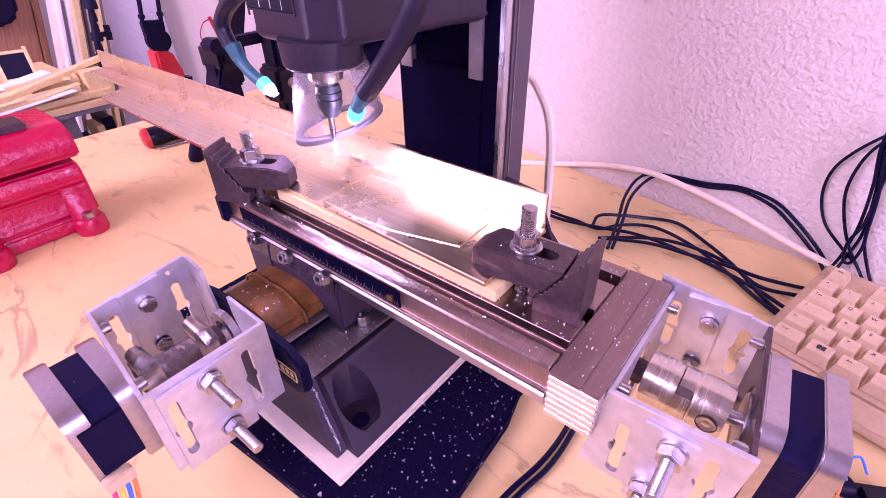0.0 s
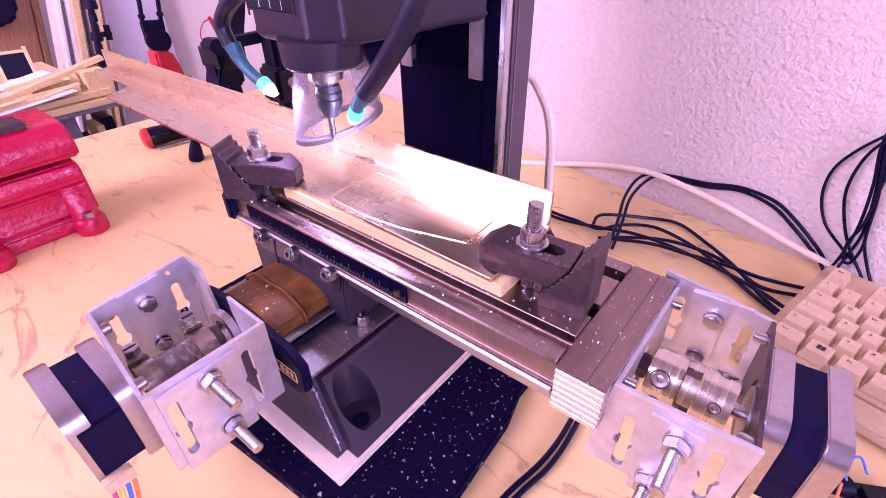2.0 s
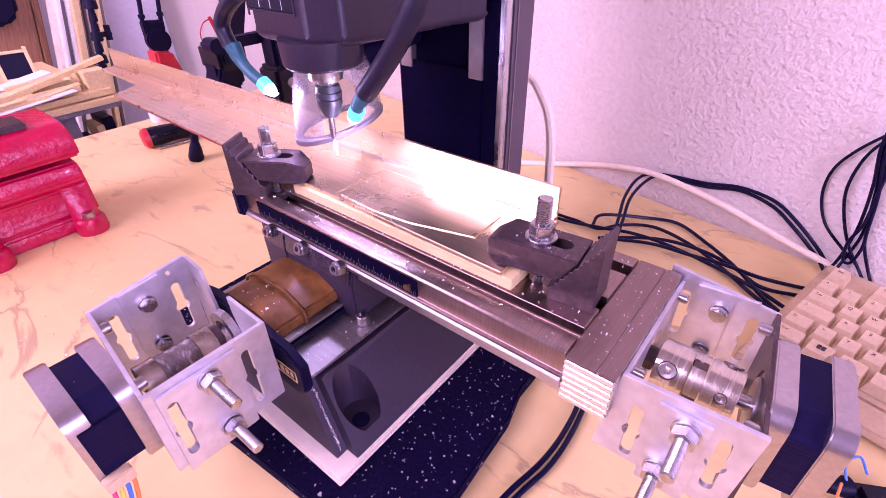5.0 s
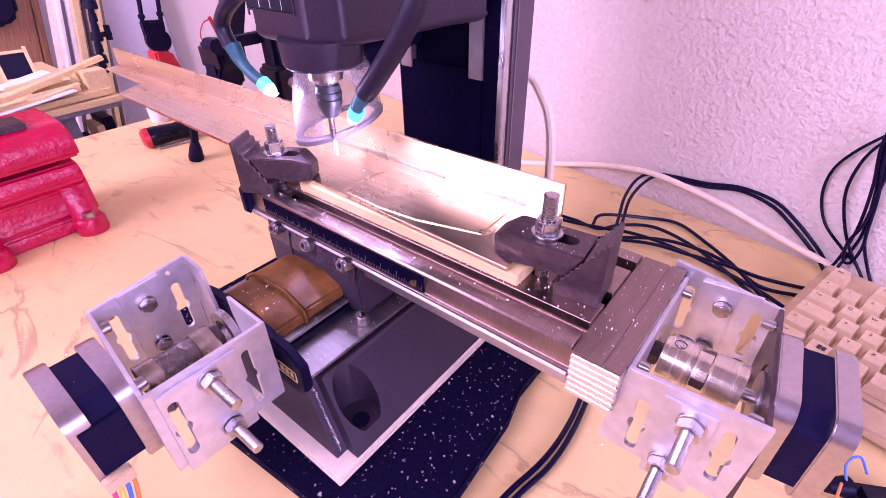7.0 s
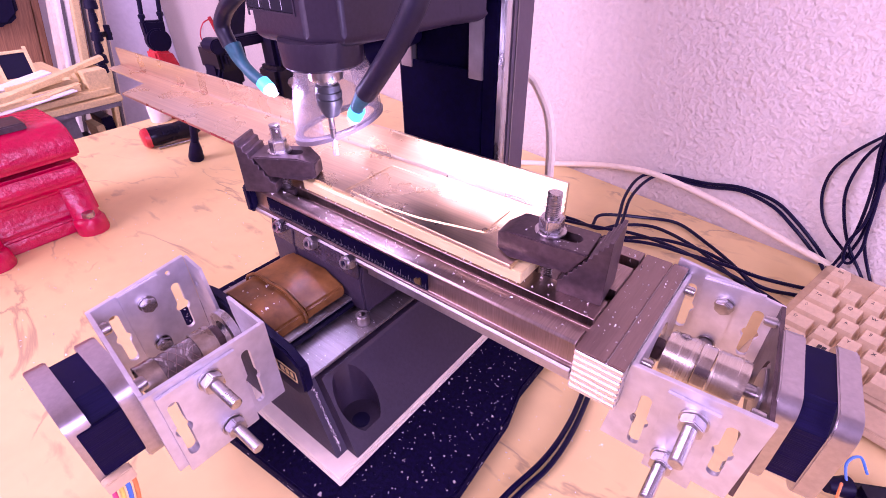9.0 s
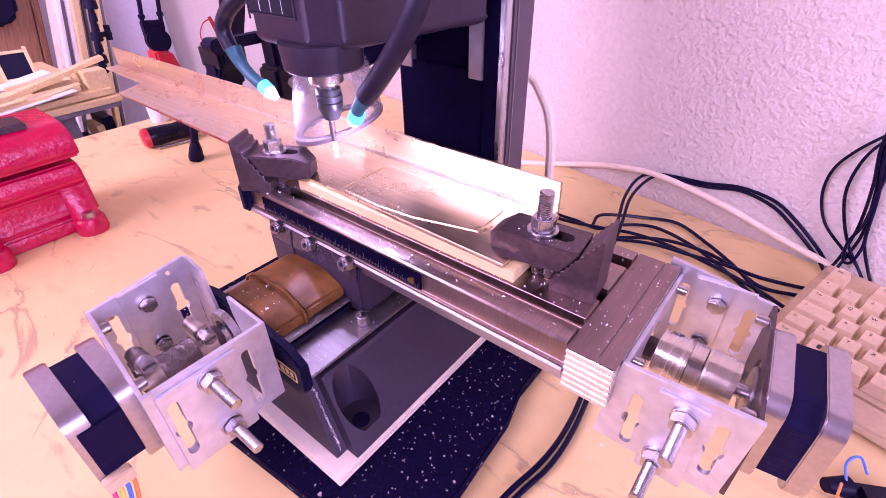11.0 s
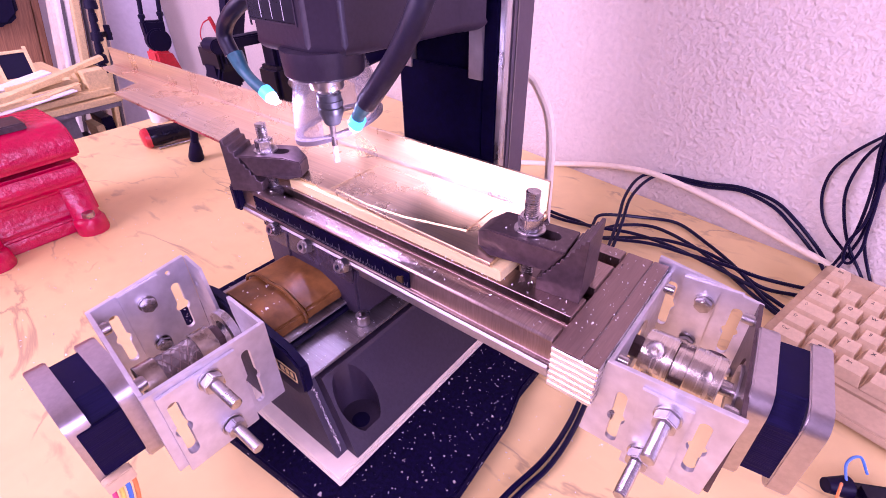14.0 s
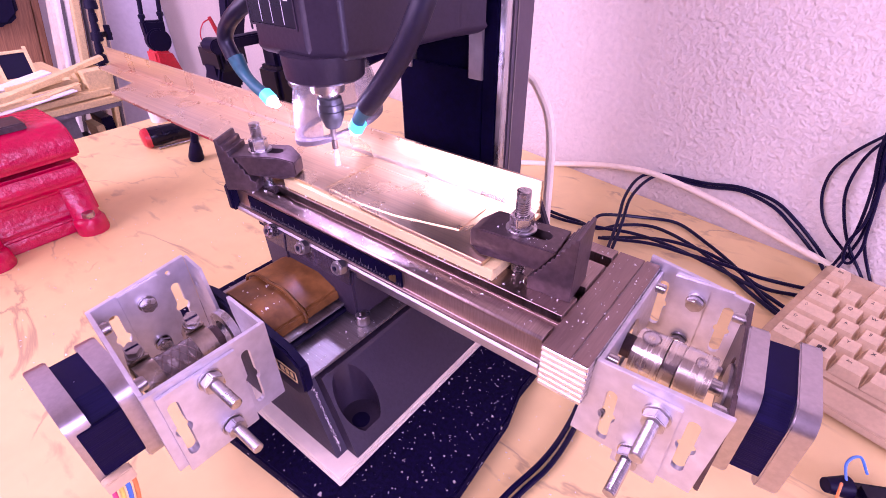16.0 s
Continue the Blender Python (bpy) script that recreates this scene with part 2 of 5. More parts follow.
def rounded_foot(outline, z0, z1, w, steps=6):
    """An outline (counter-clockwise) drawn up from z0 to z1, its lower rim rounded by w."""
    n = len(outline)
    p = [Vector(q) for q in outline]
    side = [(p[(i + 1) % n] - p[i]).normalized() for i in range(n)]

    def inset(d):
        out = []
        for i in range(n):
            a, b = side[i - 1], side[i]
            na, nb = Vector((-a.y, a.x)), Vector((-b.y, b.x))
            out.append(p[i] + (na + nb) * (d / (1 + na.dot(nb))))
        return out

    bm = bmesh.new()
    rings = []
    for k in range(steps + 1):
        a = math.pi / 2 * k / steps
        rings.append([bm.verts.new((q.x, q.y, z0 + w * (1 - math.sin(a)))) for q in inset(w * (1 - math.cos(a)))][:] if k < steps else [bm.verts.new((q.x, q.y, z0)) for q in inset(w)])
    rings.insert(0, [bm.verts.new((q.x, q.y, z1)) for q in p])
    bm.faces.new(rings[0])
    bm.faces.new(rings[-1][::-1])
    for A, B in zip(rings, rings[1:]):
        for i in range(n):
            bm.faces.new((A[i], A[(i + 1) % n], B[(i + 1) % n], B[i]))
    up = [e for e in bm.edges if abs(e.verts[0].co.z - e.verts[1].co.z) > 50]
    bmesh.ops.bevel(bm, geom=up, offset=1.6, segments=3, affect="EDGES", clamp_overlap=True)
    return bm


def box(x0, y0, z0, x1, y1, z1, bev=0.0, seg=2):
    bm = bmesh.new()
    bmesh.ops.create_cube(bm, size=1, matrix=Matrix.Translation(((x0 + x1) / 2, (y0 + y1) / 2, (z0 + z1) / 2)) @ Matrix.Diagonal((x1 - x0, y1 - y0, z1 - z0, 1)))
    return bevel(bm, bev, seg)


def cyl(p0, p1, r, r2=None, seg=28, bev=0.0):
    p0, p1 = Vector(p0), Vector(p1)
    bm = bmesh.new()
    d = p1 - p0
    bmesh.ops.create_cone(bm, cap_ends=True, segments=seg, radius1=r, radius2=r if r2 is None else r2, depth=d.length,
                          matrix=Matrix.Translation((p0 + p1) / 2) @ d.to_track_quat("Z", "Y").to_matrix().to_4x4())
    return bevel(bm, bev, 2, 50)


def join(*bms):
    out = bmesh.new()
    for b in bms:
        me = bpy.data.meshes.new("tmp")
        b.to_mesh(me)
        b.free()
        out.from_mesh(me)
        bpy.data.meshes.remove(me)
    return out


def moved(bm, m):
    bm.transform(m)
    return bm


def prism(profile, axis, a, b, bev=0.0, seg=2):
    """A closed outline drawn out along an axis: for 'x' the outline is (y, z), for 'y' (x, z), for 'z' (x, y)."""
    put = {"x": lambda u, v, w: (w, u, v), "y": lambda u, v, w: (u, w, v), "z": lambda u, v, w: (u, v, w)}[axis]
    bm = bmesh.new()
    lo = [bm.verts.new(put(u, v, a)) for u, v in profile]
    hi = [bm.verts.new(put(u, v, b)) for u, v in profile]
    bm.faces.new(lo)
    bm.faces.new(hi[::-1])
    n = len(lo)
    for i in range(n):
        bm.faces.new((lo[i], hi[i], hi[(i + 1) % n], lo[(i + 1) % n]))
    bmesh.ops.recalc_face_normals(bm, faces=bm.faces)
    return bevel(bm, bev, seg)


def lathe(profile, p0, axis=(0, 0, 1), seg=32, arc=(0, 360), thick=0):
    """A profile of (radius, height) turned about an axis through p0."""
    bm = bmesh.new()
    full = arc[1] - arc[0] >= 360
    steps = seg if full else seg + 1
    rings = []
    for i in range(steps):
        a = radians(arc[0] + (arc[1] - arc[0]) * i / seg)
        rings.append([bm.verts.new((r * math.cos(a), r * math.sin(a), h)) for r, h in profile])
    for i in range(seg if full else seg):
        A, B = rings[i], rings[(i + 1) % steps]
        for j in range(len(profile) - 1):
            bm.faces.new((A[j], B[j], B[j + 1], A[j + 1]))
    bmesh.ops.remove_doubles(bm, verts=bm.verts, dist=0.001)
    bm.transform(Matrix.Translation(p0) @ Vector((0, 0, 1)).rotation_difference(Vector(axis)).to_matrix().to_4x4())
    return bm


def spline(points, n=8):
    """Catmull-Rom through the points."""
    p = [Vector(q) for q in points]
    p = [p[0] * 2 - p[1]] + p + [p[-1] * 2 - p[-2]]
    out = []
    for i in range(1, len(p) - 2):
        for k in range(n):
            t = k / n
            a, b, c, d = p[i - 1], p[i], p[i + 1], p[i + 2]
            out.append(0.5 * (2 * b + (c - a) * t + (2 * a - 5 * b + 4 * c - d) * t * t + (3 * b - a - 3 * c + d) * t ** 3))
    return out + [p[-2]]


def tube(points, r, seg=10, n=8, radii=None):
    pts = spline(points, n)
    bm = bmesh.new()
    side = None
    rings = []
    for i, q in enumerate(pts):
        d = (pts[min(i + 1, len(pts) - 1)] - pts[max(i - 1, 0)]).normalized()
        if side is None:
            side = d.orthogonal().normalized()
        side = (side - d * side.dot(d)).normalized()
        up = d.cross(side)
        rad = r if radii is None else radii(i / (len(pts) - 1))
        rings.append([bm.verts.new(q + (side * math.cos(2 * math.pi * k / seg) + up * math.sin(2 * math.pi * k / seg)) * rad) for k in range(seg)])
    for A, B in zip(rings, rings[1:]):
        for k in range(seg):
            bm.faces.new((A[k], A[(k + 1) % seg], B[(k + 1) % seg], B[k]))
    bm.faces.new(rings[0][::-1])
    bm.faces.new(rings[-1])
    return bm


def threaded(p0, p1, r, pitch=1.0, seg=20):
    """A screw shank with rings of thread."""
    p0, p1 = Vector(p0), Vector(p1)
    n = max(2, int((p1 - p0).length / pitch))
    prof = [(0, 0), (r * 0.7, 0)]
    for i in range(n):
        z = (p1 - p0).length * (i + 0.25) / n
        prof += [(r * 0.74, z), (r, z + 0.35 * pitch), (r, z + 0.5 * pitch)]
    L = (p1 - p0).length
    return lathe(prof + [(r * 0.8, L), (0, L)], p0, p1 - p0, seg)


def hexagon(p0, p1, across, bev=0.4):
    bm = cyl(p0, p1, across / 1.732, seg=6)
    return bevel(bm, bev, 2, 20)


def cut(ob, *cutters):
    """Takes the cutters' volume out of a mesh."""
    for bm in cutters:
        bm.transform(Matrix.Diagonal((0.001, 0.001, 0.001, 1)))
        bm.transform(POSE[ob].inverted())
        me = bpy.data.meshes.new("cutter")
        bm.to_mesh(me)
        bm.free()
        c = new("cutter", me)
        c.parent = ob.parent
        md = ob.modifiers.new("cut", "BOOLEAN")
        md.object, md.operation, md.solver = c, "DIFFERENCE", "EXACT"
        dg = bpy.context.evaluated_depsgraph_get()
        res = bpy.data.meshes.new_from_object(ob.evaluated_get(dg))
        ob.modifiers.clear()
        ob.data = res
        bpy.data.objects.remove(c)
        res.set_sharp_from_angle(angle=radians(35))
    return ob


def writing(text, size, m, material, parent, name="print"):
    """Letters as a thin mesh, at the pose m in the parent's space; size in millimetres."""
    c = bpy.data.curves.new(name, "FONT")
    c.body, c.size, c.extrude, c.align_x, c.align_y = text, size / 1000, 0.00004, "CENTER", "CENTER"
    o = new(name, c)
    dg = bpy.context.evaluated_depsgraph_get()
    me = bpy.data.meshes.new_from_object(o.evaluated_get(dg))
    bpy.data.objects.remove(o)
    me.materials.clear()
    me.materials.append(M[material])
    ob = new(name, me)
    ob.parent = parent
    ob.matrix_basis = m
    return ob


RIDERS = {"table": [], "slide": [], "head": []}

# ---- setting ----
WALL_A = -11.0


def wall_at(s, off=0.0):
    """A point s millimetres along the back wall, off millimetres before it."""
    a = radians(WALL_A)
    return Vector((-59 + s * math.cos(a) + off * math.sin(a), 316 + s * math.sin(a) - off * math.cos(a), 0))


def setting():
    p, q, r = wall_at(-1560), wall_at(1900), Vector((math.sin(radians(11)), math.cos(radians(11)), 0)) * 90
    back = [(v.x, v.y) for v in (p, q, q + r, p + r)]
    solo("wall_north", prism(back, "z", -720, 1700), "wallpaper", "pale woodchip-papered wall behind the workbench", "wall", kind="structure", smooth=0)
    solo("wall_west", box(-1850, -1560, -720, -1750, 1500, 1700), "plaster", "plain painted wall in shade", "wall", kind="structure", smooth=0)
    # The slant is added, so this wall catches more light from the window.
    solo("wall_far", prism([(-1749, 378), (p.x + 1, p.y - 2), (p.x - 42, p.y + 28), (-1749, 448)], "z", -720, 1700), "plaster", "plain pale wall slanted to catch more window light", "wall", kind="structure", smooth=0)
    # East and south walls and the ceiling are unseen, added to shape the light.
    east = solo("wall_east", box(1830, -1560, -720, 1930, 600, 1700), "room", "unseen wall with an assumed window opening", "wall", kind="structure", smooth=0)
    cut(east, box(1800, -1240, 130, 1960, 0, 1310))
    south = solo("wall_south", box(-1750, -1660, -720, 1830, -1560, 1700), "room", "unseen wall with an assumed window opening", "wall", kind="structure", smooth=0)
    cut(south, box(-1450, -1700, 540, -50, -1500, 1650))
    solo("ceiling", box(-1850, -1660, 1700, 1930, 1500, 1780), "room", "unseen ceiling toned for the bounce light", "ceiling", kind="structure", smooth=0)
    solo("floor", box(-1850, -1660, -760, 1930, 1500, -720), "floor", "dark floor below the workbench", "floor", kind="structure", smooth=0)
    a, b = wall_at(-530), wall_at(760)
    desk = prism([(-583, -182), (760, -182), (b.x, b.y - 1), (a.x, a.y - 1)], "z", -28, 0, 1.5)
    t = thing("workbench", at(0, 0, 0), "cream marble-patterned laminate worktop with grey veins", "workbench")
    part("worktop", desk, "desk", t)
    for x, y in ((-540, -140), (700, -140), (-540, 250), (700, 100)):
        part("leg", box(x - 22, y - 22, -720, x + 22, y + 22, -28, 2), "grey_board", t)


setting()

# ---- the milling machine ----
CX = -43.0


def machine():
    m = thing("milling_machine", at(CX, 30, 15), "small dark grey benchtop milling machine with black column cover", "milling machine")
    # foot casting
    rings = ((15, -114, -72.5, 27, 150), (49, -90, -67.5, 3.0, 145))
    bm = bmesh.new()
    vs = [[bm.verts.new(p) for p in ((x0, y0, z), (x1, y0, z), (x1, y1, z), (x0, y1, z))] for z, x0, y0, x1, y1 in rings]
    bm.faces.new(vs[0])
    bm.faces.new(vs[-1])
    for A, B in zip(vs, vs[1:]):
        for i in range(4):
            bm.faces.new((A[i], A[(i + 1) % 4], B[(i + 1) % 4], B[i]))
    bmesh.ops.recalc_face_normals(bm, faces=bm.faces)
    up = [e for e in bm.edges if abs(e.verts[0].co.z - e.verts[1].co.z) > 0.1]
    bmesh.ops.bevel(bm, geom=up, offset=6.0, segments=6, affect="EDGES", clamp_overlap=True)
    base = part("base", bm, "casting", m)
    cut(base, cyl((14.5, -51.5, 21), (14.5, -51.5, 70), 9.6, 12.4, 40))
    # Solid disc; the shade in the hole is its black colour.
    part("bolt_hole_shade", cyl((16.5, -53.5, 20.8), (16.5, -53.5, 21.4), 4.4), "black", base, "black disc for the shade of a mounting hole")
    top = part("slide_plate", box(-88, -66, 50.4, 1.2, 140, 52.2, 0.4), "steel", m, "ground steel slideway plate")
    for x, y in ((-6.3, -25.5), (-78, -12)):
        s = part("cap_screw", cyl((x, y, 52), (x, y, 58), 3.6, bev=0.5), "bolt", m, "socket head cap screw")
        cut(s, hexagon((x, y, 55), (x, y, 60), 3.2, 0))
    part("guide_rail", join(box(-72, -65, 52, -20, 60, 58, 0.5), box(-20, -65, 54, -17.8, 60, 57, 0.3)), "black_gloss", m, "dark sliding guide rail")
    part("rail_strip", box(-25, -65, 58, -18.5, -20, 59.5, 0.3), "steel", m, "steel gib strip")
    # taped screw cover
    prof = [(-72, 58), (-70, 64), (-61, 69.5), (-37, 70.5), (-23.5, 65), (-22.5, 59)]
    cov = part("screw_cover", prism(prof, "y", -65.5, -46, 1.0), "tape", m, "screw cover wrapped in brown packing tape")
    prof2 = [(x + (0.9 if x > -45 else -0.9), z + 1.6) for x, z in prof]
    part("tape_flap", prism(prof2, "y", -47.5, -22, 1.2), "tape", cov)
    part("tape_edge", tube([(-72.6, -48, 60), (-70.8, -47.8, 65.5), (-61, -47.3, 71.2), (-48, -48.2, 72.2), (-37, -47.5, 72), (-23, -48, 66.5), (-21.8, -48, 60)], 0.9, 8), "tape", cov)
    # end plate towards the motor
    prof = [(-82, 50), (-82, 68), (-66, 72), (-30, 72), (-6, 69), (3.5, 63), (3.5, 48), (-2, 43), (-20, 43), (-24, 50)]
    end = part("end_plate", prism(prof, "y", -71, -66, 1.0), "black", m, "black plastic end plate with a yellow mark")
    part("plate_mark", join(box(-16, -71.25, 51.5, -1, -71.05, 52.2), box(-16, -71.25, 57.8, -1, -71.05, 58.5), box(-16, -71.25, 51.5, -15.3, -71.05, 58.5), box(-1.7, -71.25, 51.5, -1, -71.05, 58.5),
                            box(-13, -71.25, 53.5, -10.5, -71.05, 56.5), box(-9, -71.25, 53.5, -7, -71.05, 56.5), box(-5.6, -71.25, 53.5, -3.6, -71.05, 56.5)), "gold_label", end)
    # column
    prof = [(-86, 96), (-1.5, 96), (-1.5, 118), (-8, 122), (-80, 122), (-86, 118)]
    col = part("column", prism(prof, "z", 15, 330, 1.0), "column", m, "grey column extrusion")
    part("column_foot", prism([(-124, 49), (-108, 84), (-84, 87), (-2, 87), (22, 84), (38, 49)], "y", 97, 102, 1), "casting", m)
    part("column_groove", join(box(-3.2, 94.6, 50, -2.4, 96.4, 330, 0.1), box(-1.4, 100, 50, -0.9, 101, 330)), "steel", col)
    part("cover_panel", box(-78, 88.6, 60, -15.2, 90.4, 152, 0.5), "bellows", m, "matt black way cover")
    part("cover_side", box(-15, 89, 60, -6, 95.5, 330, 0.5), "bellows", m)
    part("upper_cover", box(-66, 91.5, 140, -24, 95, 330, 0.5), "bellows", m)
    for x0, x1 in ((-76, -67), (-24, -14.5)):
        part("slide_rail", box(x0, 87.6, 147.5, x1, 96, 330, 0.4), "steel", m, "ground steel column rail")
    part("corner_strip", box(-6, 90, 60, -2, 96, 330, 0.6), "alu", m, "bright aluminium corner strip")
    return m


machine()


def cross_slide():
    t = thing("cross_slide", at(CX, 0, 52.4), "dark grey cast cross slide with three gib screws", "machine slide")
    prof = [(-37, 53.5), (-37.5, 75), (-35.9, 83.2), (38, 83.2), (38, 53.5)]
    part("body", prism(prof, "x", -82, -8.5, 1.0), "casting", t)
    part("rib", prism([(-38, 60), (-38.4, 76.5), (-37.6, 86), (-35, 60)], "x", -62, -60, 0.4), "casting", t)
    part("gib_face", prism([(-38.1, 76.0), (-36.9, 86.4), (-36.6, 86.4), (-37.2, 76.0)], "x", -80, -10, 0.1), "casting_gloss", t, "machined gib face")
    for x in (-70, -43, -15):
        n = Vector((0, -0.96, 0.28))
        p = Vector((x, -37.6, 85.0))
        s = part("lock_nut", hexagon(p - n * 1, p + n * 3.2, 7.0), "bolt", t, "hexagon lock nut")
        part("set_screw", lathe([(1.5, 0), (1.5, 1.8), (2.7, 1.8), (2.7, 0)], p + n * 2.6, n, 18), "bolt", s)
        # Black hexagon puts the socket's shade on a solid face.
        part("socket", cyl(p + n * 2.7, p + n * 3.3, 1.5, seg=6), "black", s)
    RIDERS["slide"].append(t)


cross_slide()


def milling_table():
    t = thing("milling_table", at(0, 0, 84), "steel milling table with T-slots and a black millimetre scale", "milling table")
    prof = [(-35, 98.8), (-34, 100), (-27, 100), (-27, 96), (-29.5, 96), (-29.5, 92.5), (-17.5, 92.5), (-17.5, 96), (-20, 96), (-20, 100)]
    prof += [(-7, 100), (-7, 96), (-9.5, 96), (-9.5, 92.5), (3.5, 92.5), (3.5, 96), (1, 96), (1, 100)]
    prof += [(20, 100), (20, 96), (17.5, 96), (17.5, 92.5), (29.5, 92.5), (29.5, 96), (27, 96), (27, 100), (34, 100), (35, 98.8), (35, 86), (31, 83.4), (-31, 83.4), (-34.6, 85.5),
             (-35.2, 86.3), (-35.2, 88), (-34, 88.4), (-34, 97)]
    part("body", prism(prof, "x", -98, 100, 0.15, 1), "steel_x", t)
    sc = part("scale", box(-86, -34.6, 88.6, 31, -33.9, 97, 0.1), "bellows", t, "black engraved millimetre scale")
    ticks = bmesh.new()
    for i in range(0, 116):
        h = 5.0 if i % 10 == 0 else 3.4 if i % 5 == 0 else 2.0
        ticks = ticks if i else bmesh.new()
        x = -85 + i
        bmesh.ops.create_cube(ticks, size=1, matrix=Matrix.Translation((x, -34.66, 89 + h / 2)) @ Matrix.Diagonal((0.18, 0.1, h * 0.8, 1)))
    part("scale_marks", ticks, "tick", sc)
    part("stop_screw", join(cyl((25, -35.2, 91.5), (25, -33, 91.5), 1.5), box(26.5, -35.5, 90.5, 27.5, -34, 94)), "brass", t, "brass zero pointer")
    part("front_bar", prism([(-35.3, 83.6), (-36.4, 84.6), (-36.4, 86.2), (-35.3, 87)], "x", -98, 100, 0.1), "alu_cast", t)
    part("lower_way", prism([(-34.4, 79.5), (-31, 78.5), (-31, 83.3), (-34.4, 83.3)], "x", -8, 100, 0.3), "alu_cast", t)
    part("screw_bearing", box(-103, -24, 66, -95, 22, 84, 1.5), "black", t, "black screw bearing below the table end")
    part("end_cap", box(-104, -38.5, 84, -98.2, 37, 101.2, 1.5), "black", t, "black plastic end cap")
    RIDERS["table"].append(t)


milling_table()


def keyholes(plate, spots, axis, along):
    """Keyhole slots through a plate: a long rounded slot with a round hole in its middle."""
    for u, v, L in spots:
        d = Vector((0, 0, 1)) if along == "z" else Vector((1, 0, 0))
        c = Vector((0, u, v)) if axis == "x" else Vector((u, 0, v))
        n = Vector((200, 0, 0)) if axis == "x" else Vector((0, 200, 0))
        o = POSE[plate].translation * 1000
        c = c + (Vector((o.x, 0, 0)) if axis == "x" else Vector((0, o.y, 0)))
        cut(plate, cyl(c - d * (L / 2 - 2.1) - n, c - d * (L / 2 - 2.1) + n, 2.1, seg=18), cyl(c + d * (L / 2 - 2.1) - n, c + d * (L / 2 - 2.1) + n, 2.1, seg=18))
        w = 2.1
        h = L / 2 - 2.1
        cut(plate, box(c.x - 200, c.y - w, c.z - h, c.x + 200, c.y + w, c.z + h) if axis == "x" else box(c.x - w, c.y - 200, c.z - h, c.x + w, c.y + 200, c.z + h))
        cut(plate, cyl(c - n, c + n, 3.3, seg=22))


def bolt(name, p, d, length, parent, head=False, r=2.3):
    """A threaded stud or bolt with its nut and washer, standing out from a plate."""
    p, d = Vector(p), Vector(d).normalized()
    w = part("washer", cyl(p, p + d * 1.0, 3.9 if head else 4.7), "bolt", parent)
    part("nut", hexagon(p + d * 1.0, p + d * (5.0 if not head else 3.8), 6.4 if head else 7.6), "bolt", w)
    if not head:
        part("stud", threaded(p + d * 4.6, p + d * length, r), "bolt", w, smooth=0)
    else:
        part("head_face", cyl(p + d * 3.7, p + d * 4.1, 2.4), "bolt", w)


def stepper(name, m, length, label, group):
    """A square stepping motor along local +x (its shaft end at x = 0)."""
    t = thing(name, m, label, "stepper motor", group)
    w = 21.1
    rc = 7.5
    octa = [(sx * (w - rc) + rc * math.cos(a), sy * (w - rc) + rc * math.sin(a)) for sx, sy, a0 in ((1, 1, 0), (-1, 1, 90), (-1, -1, 180), (1, -1, 270)) for a in [radians(a0 + 15 * q) for q in range(7)]]
    k = 9.0
    deep = [(-w + k, -w + 0.6), (w - k, -w + 0.6), (w - 0.6, -w + k), (w - 0.6, w - k), (w - k, w - 0.6), (-w + k, w - 0.6), (-w + 0.6, w - k), (-w + 0.6, -w + k)]
    f = length * 0.3
    part("front_cap", prism(octa, "x", -f, 0, 0.5, 2), "alu_cast", t, "cast aluminium end cap", local=True)
    part("stator", prism(deep, "x", -length + f, -f, 0.0), "lamination", t, "black laminated stator", local=True)
    part("rear_cap", prism(octa, "x", -length, -length + f, 0.5, 2), "alu_cast", t, "cast aluminium end cap", local=True)
    part("boss", cyl((0, 0, 0), (1.8, 0, 0), 11, bev=0.3), "alu_cast", t, local=True)
    part("shaft", cyl((0, 0, 0), (20, 0, 0), 2.5, bev=0.3), "bolt", t, local=True)
    return t


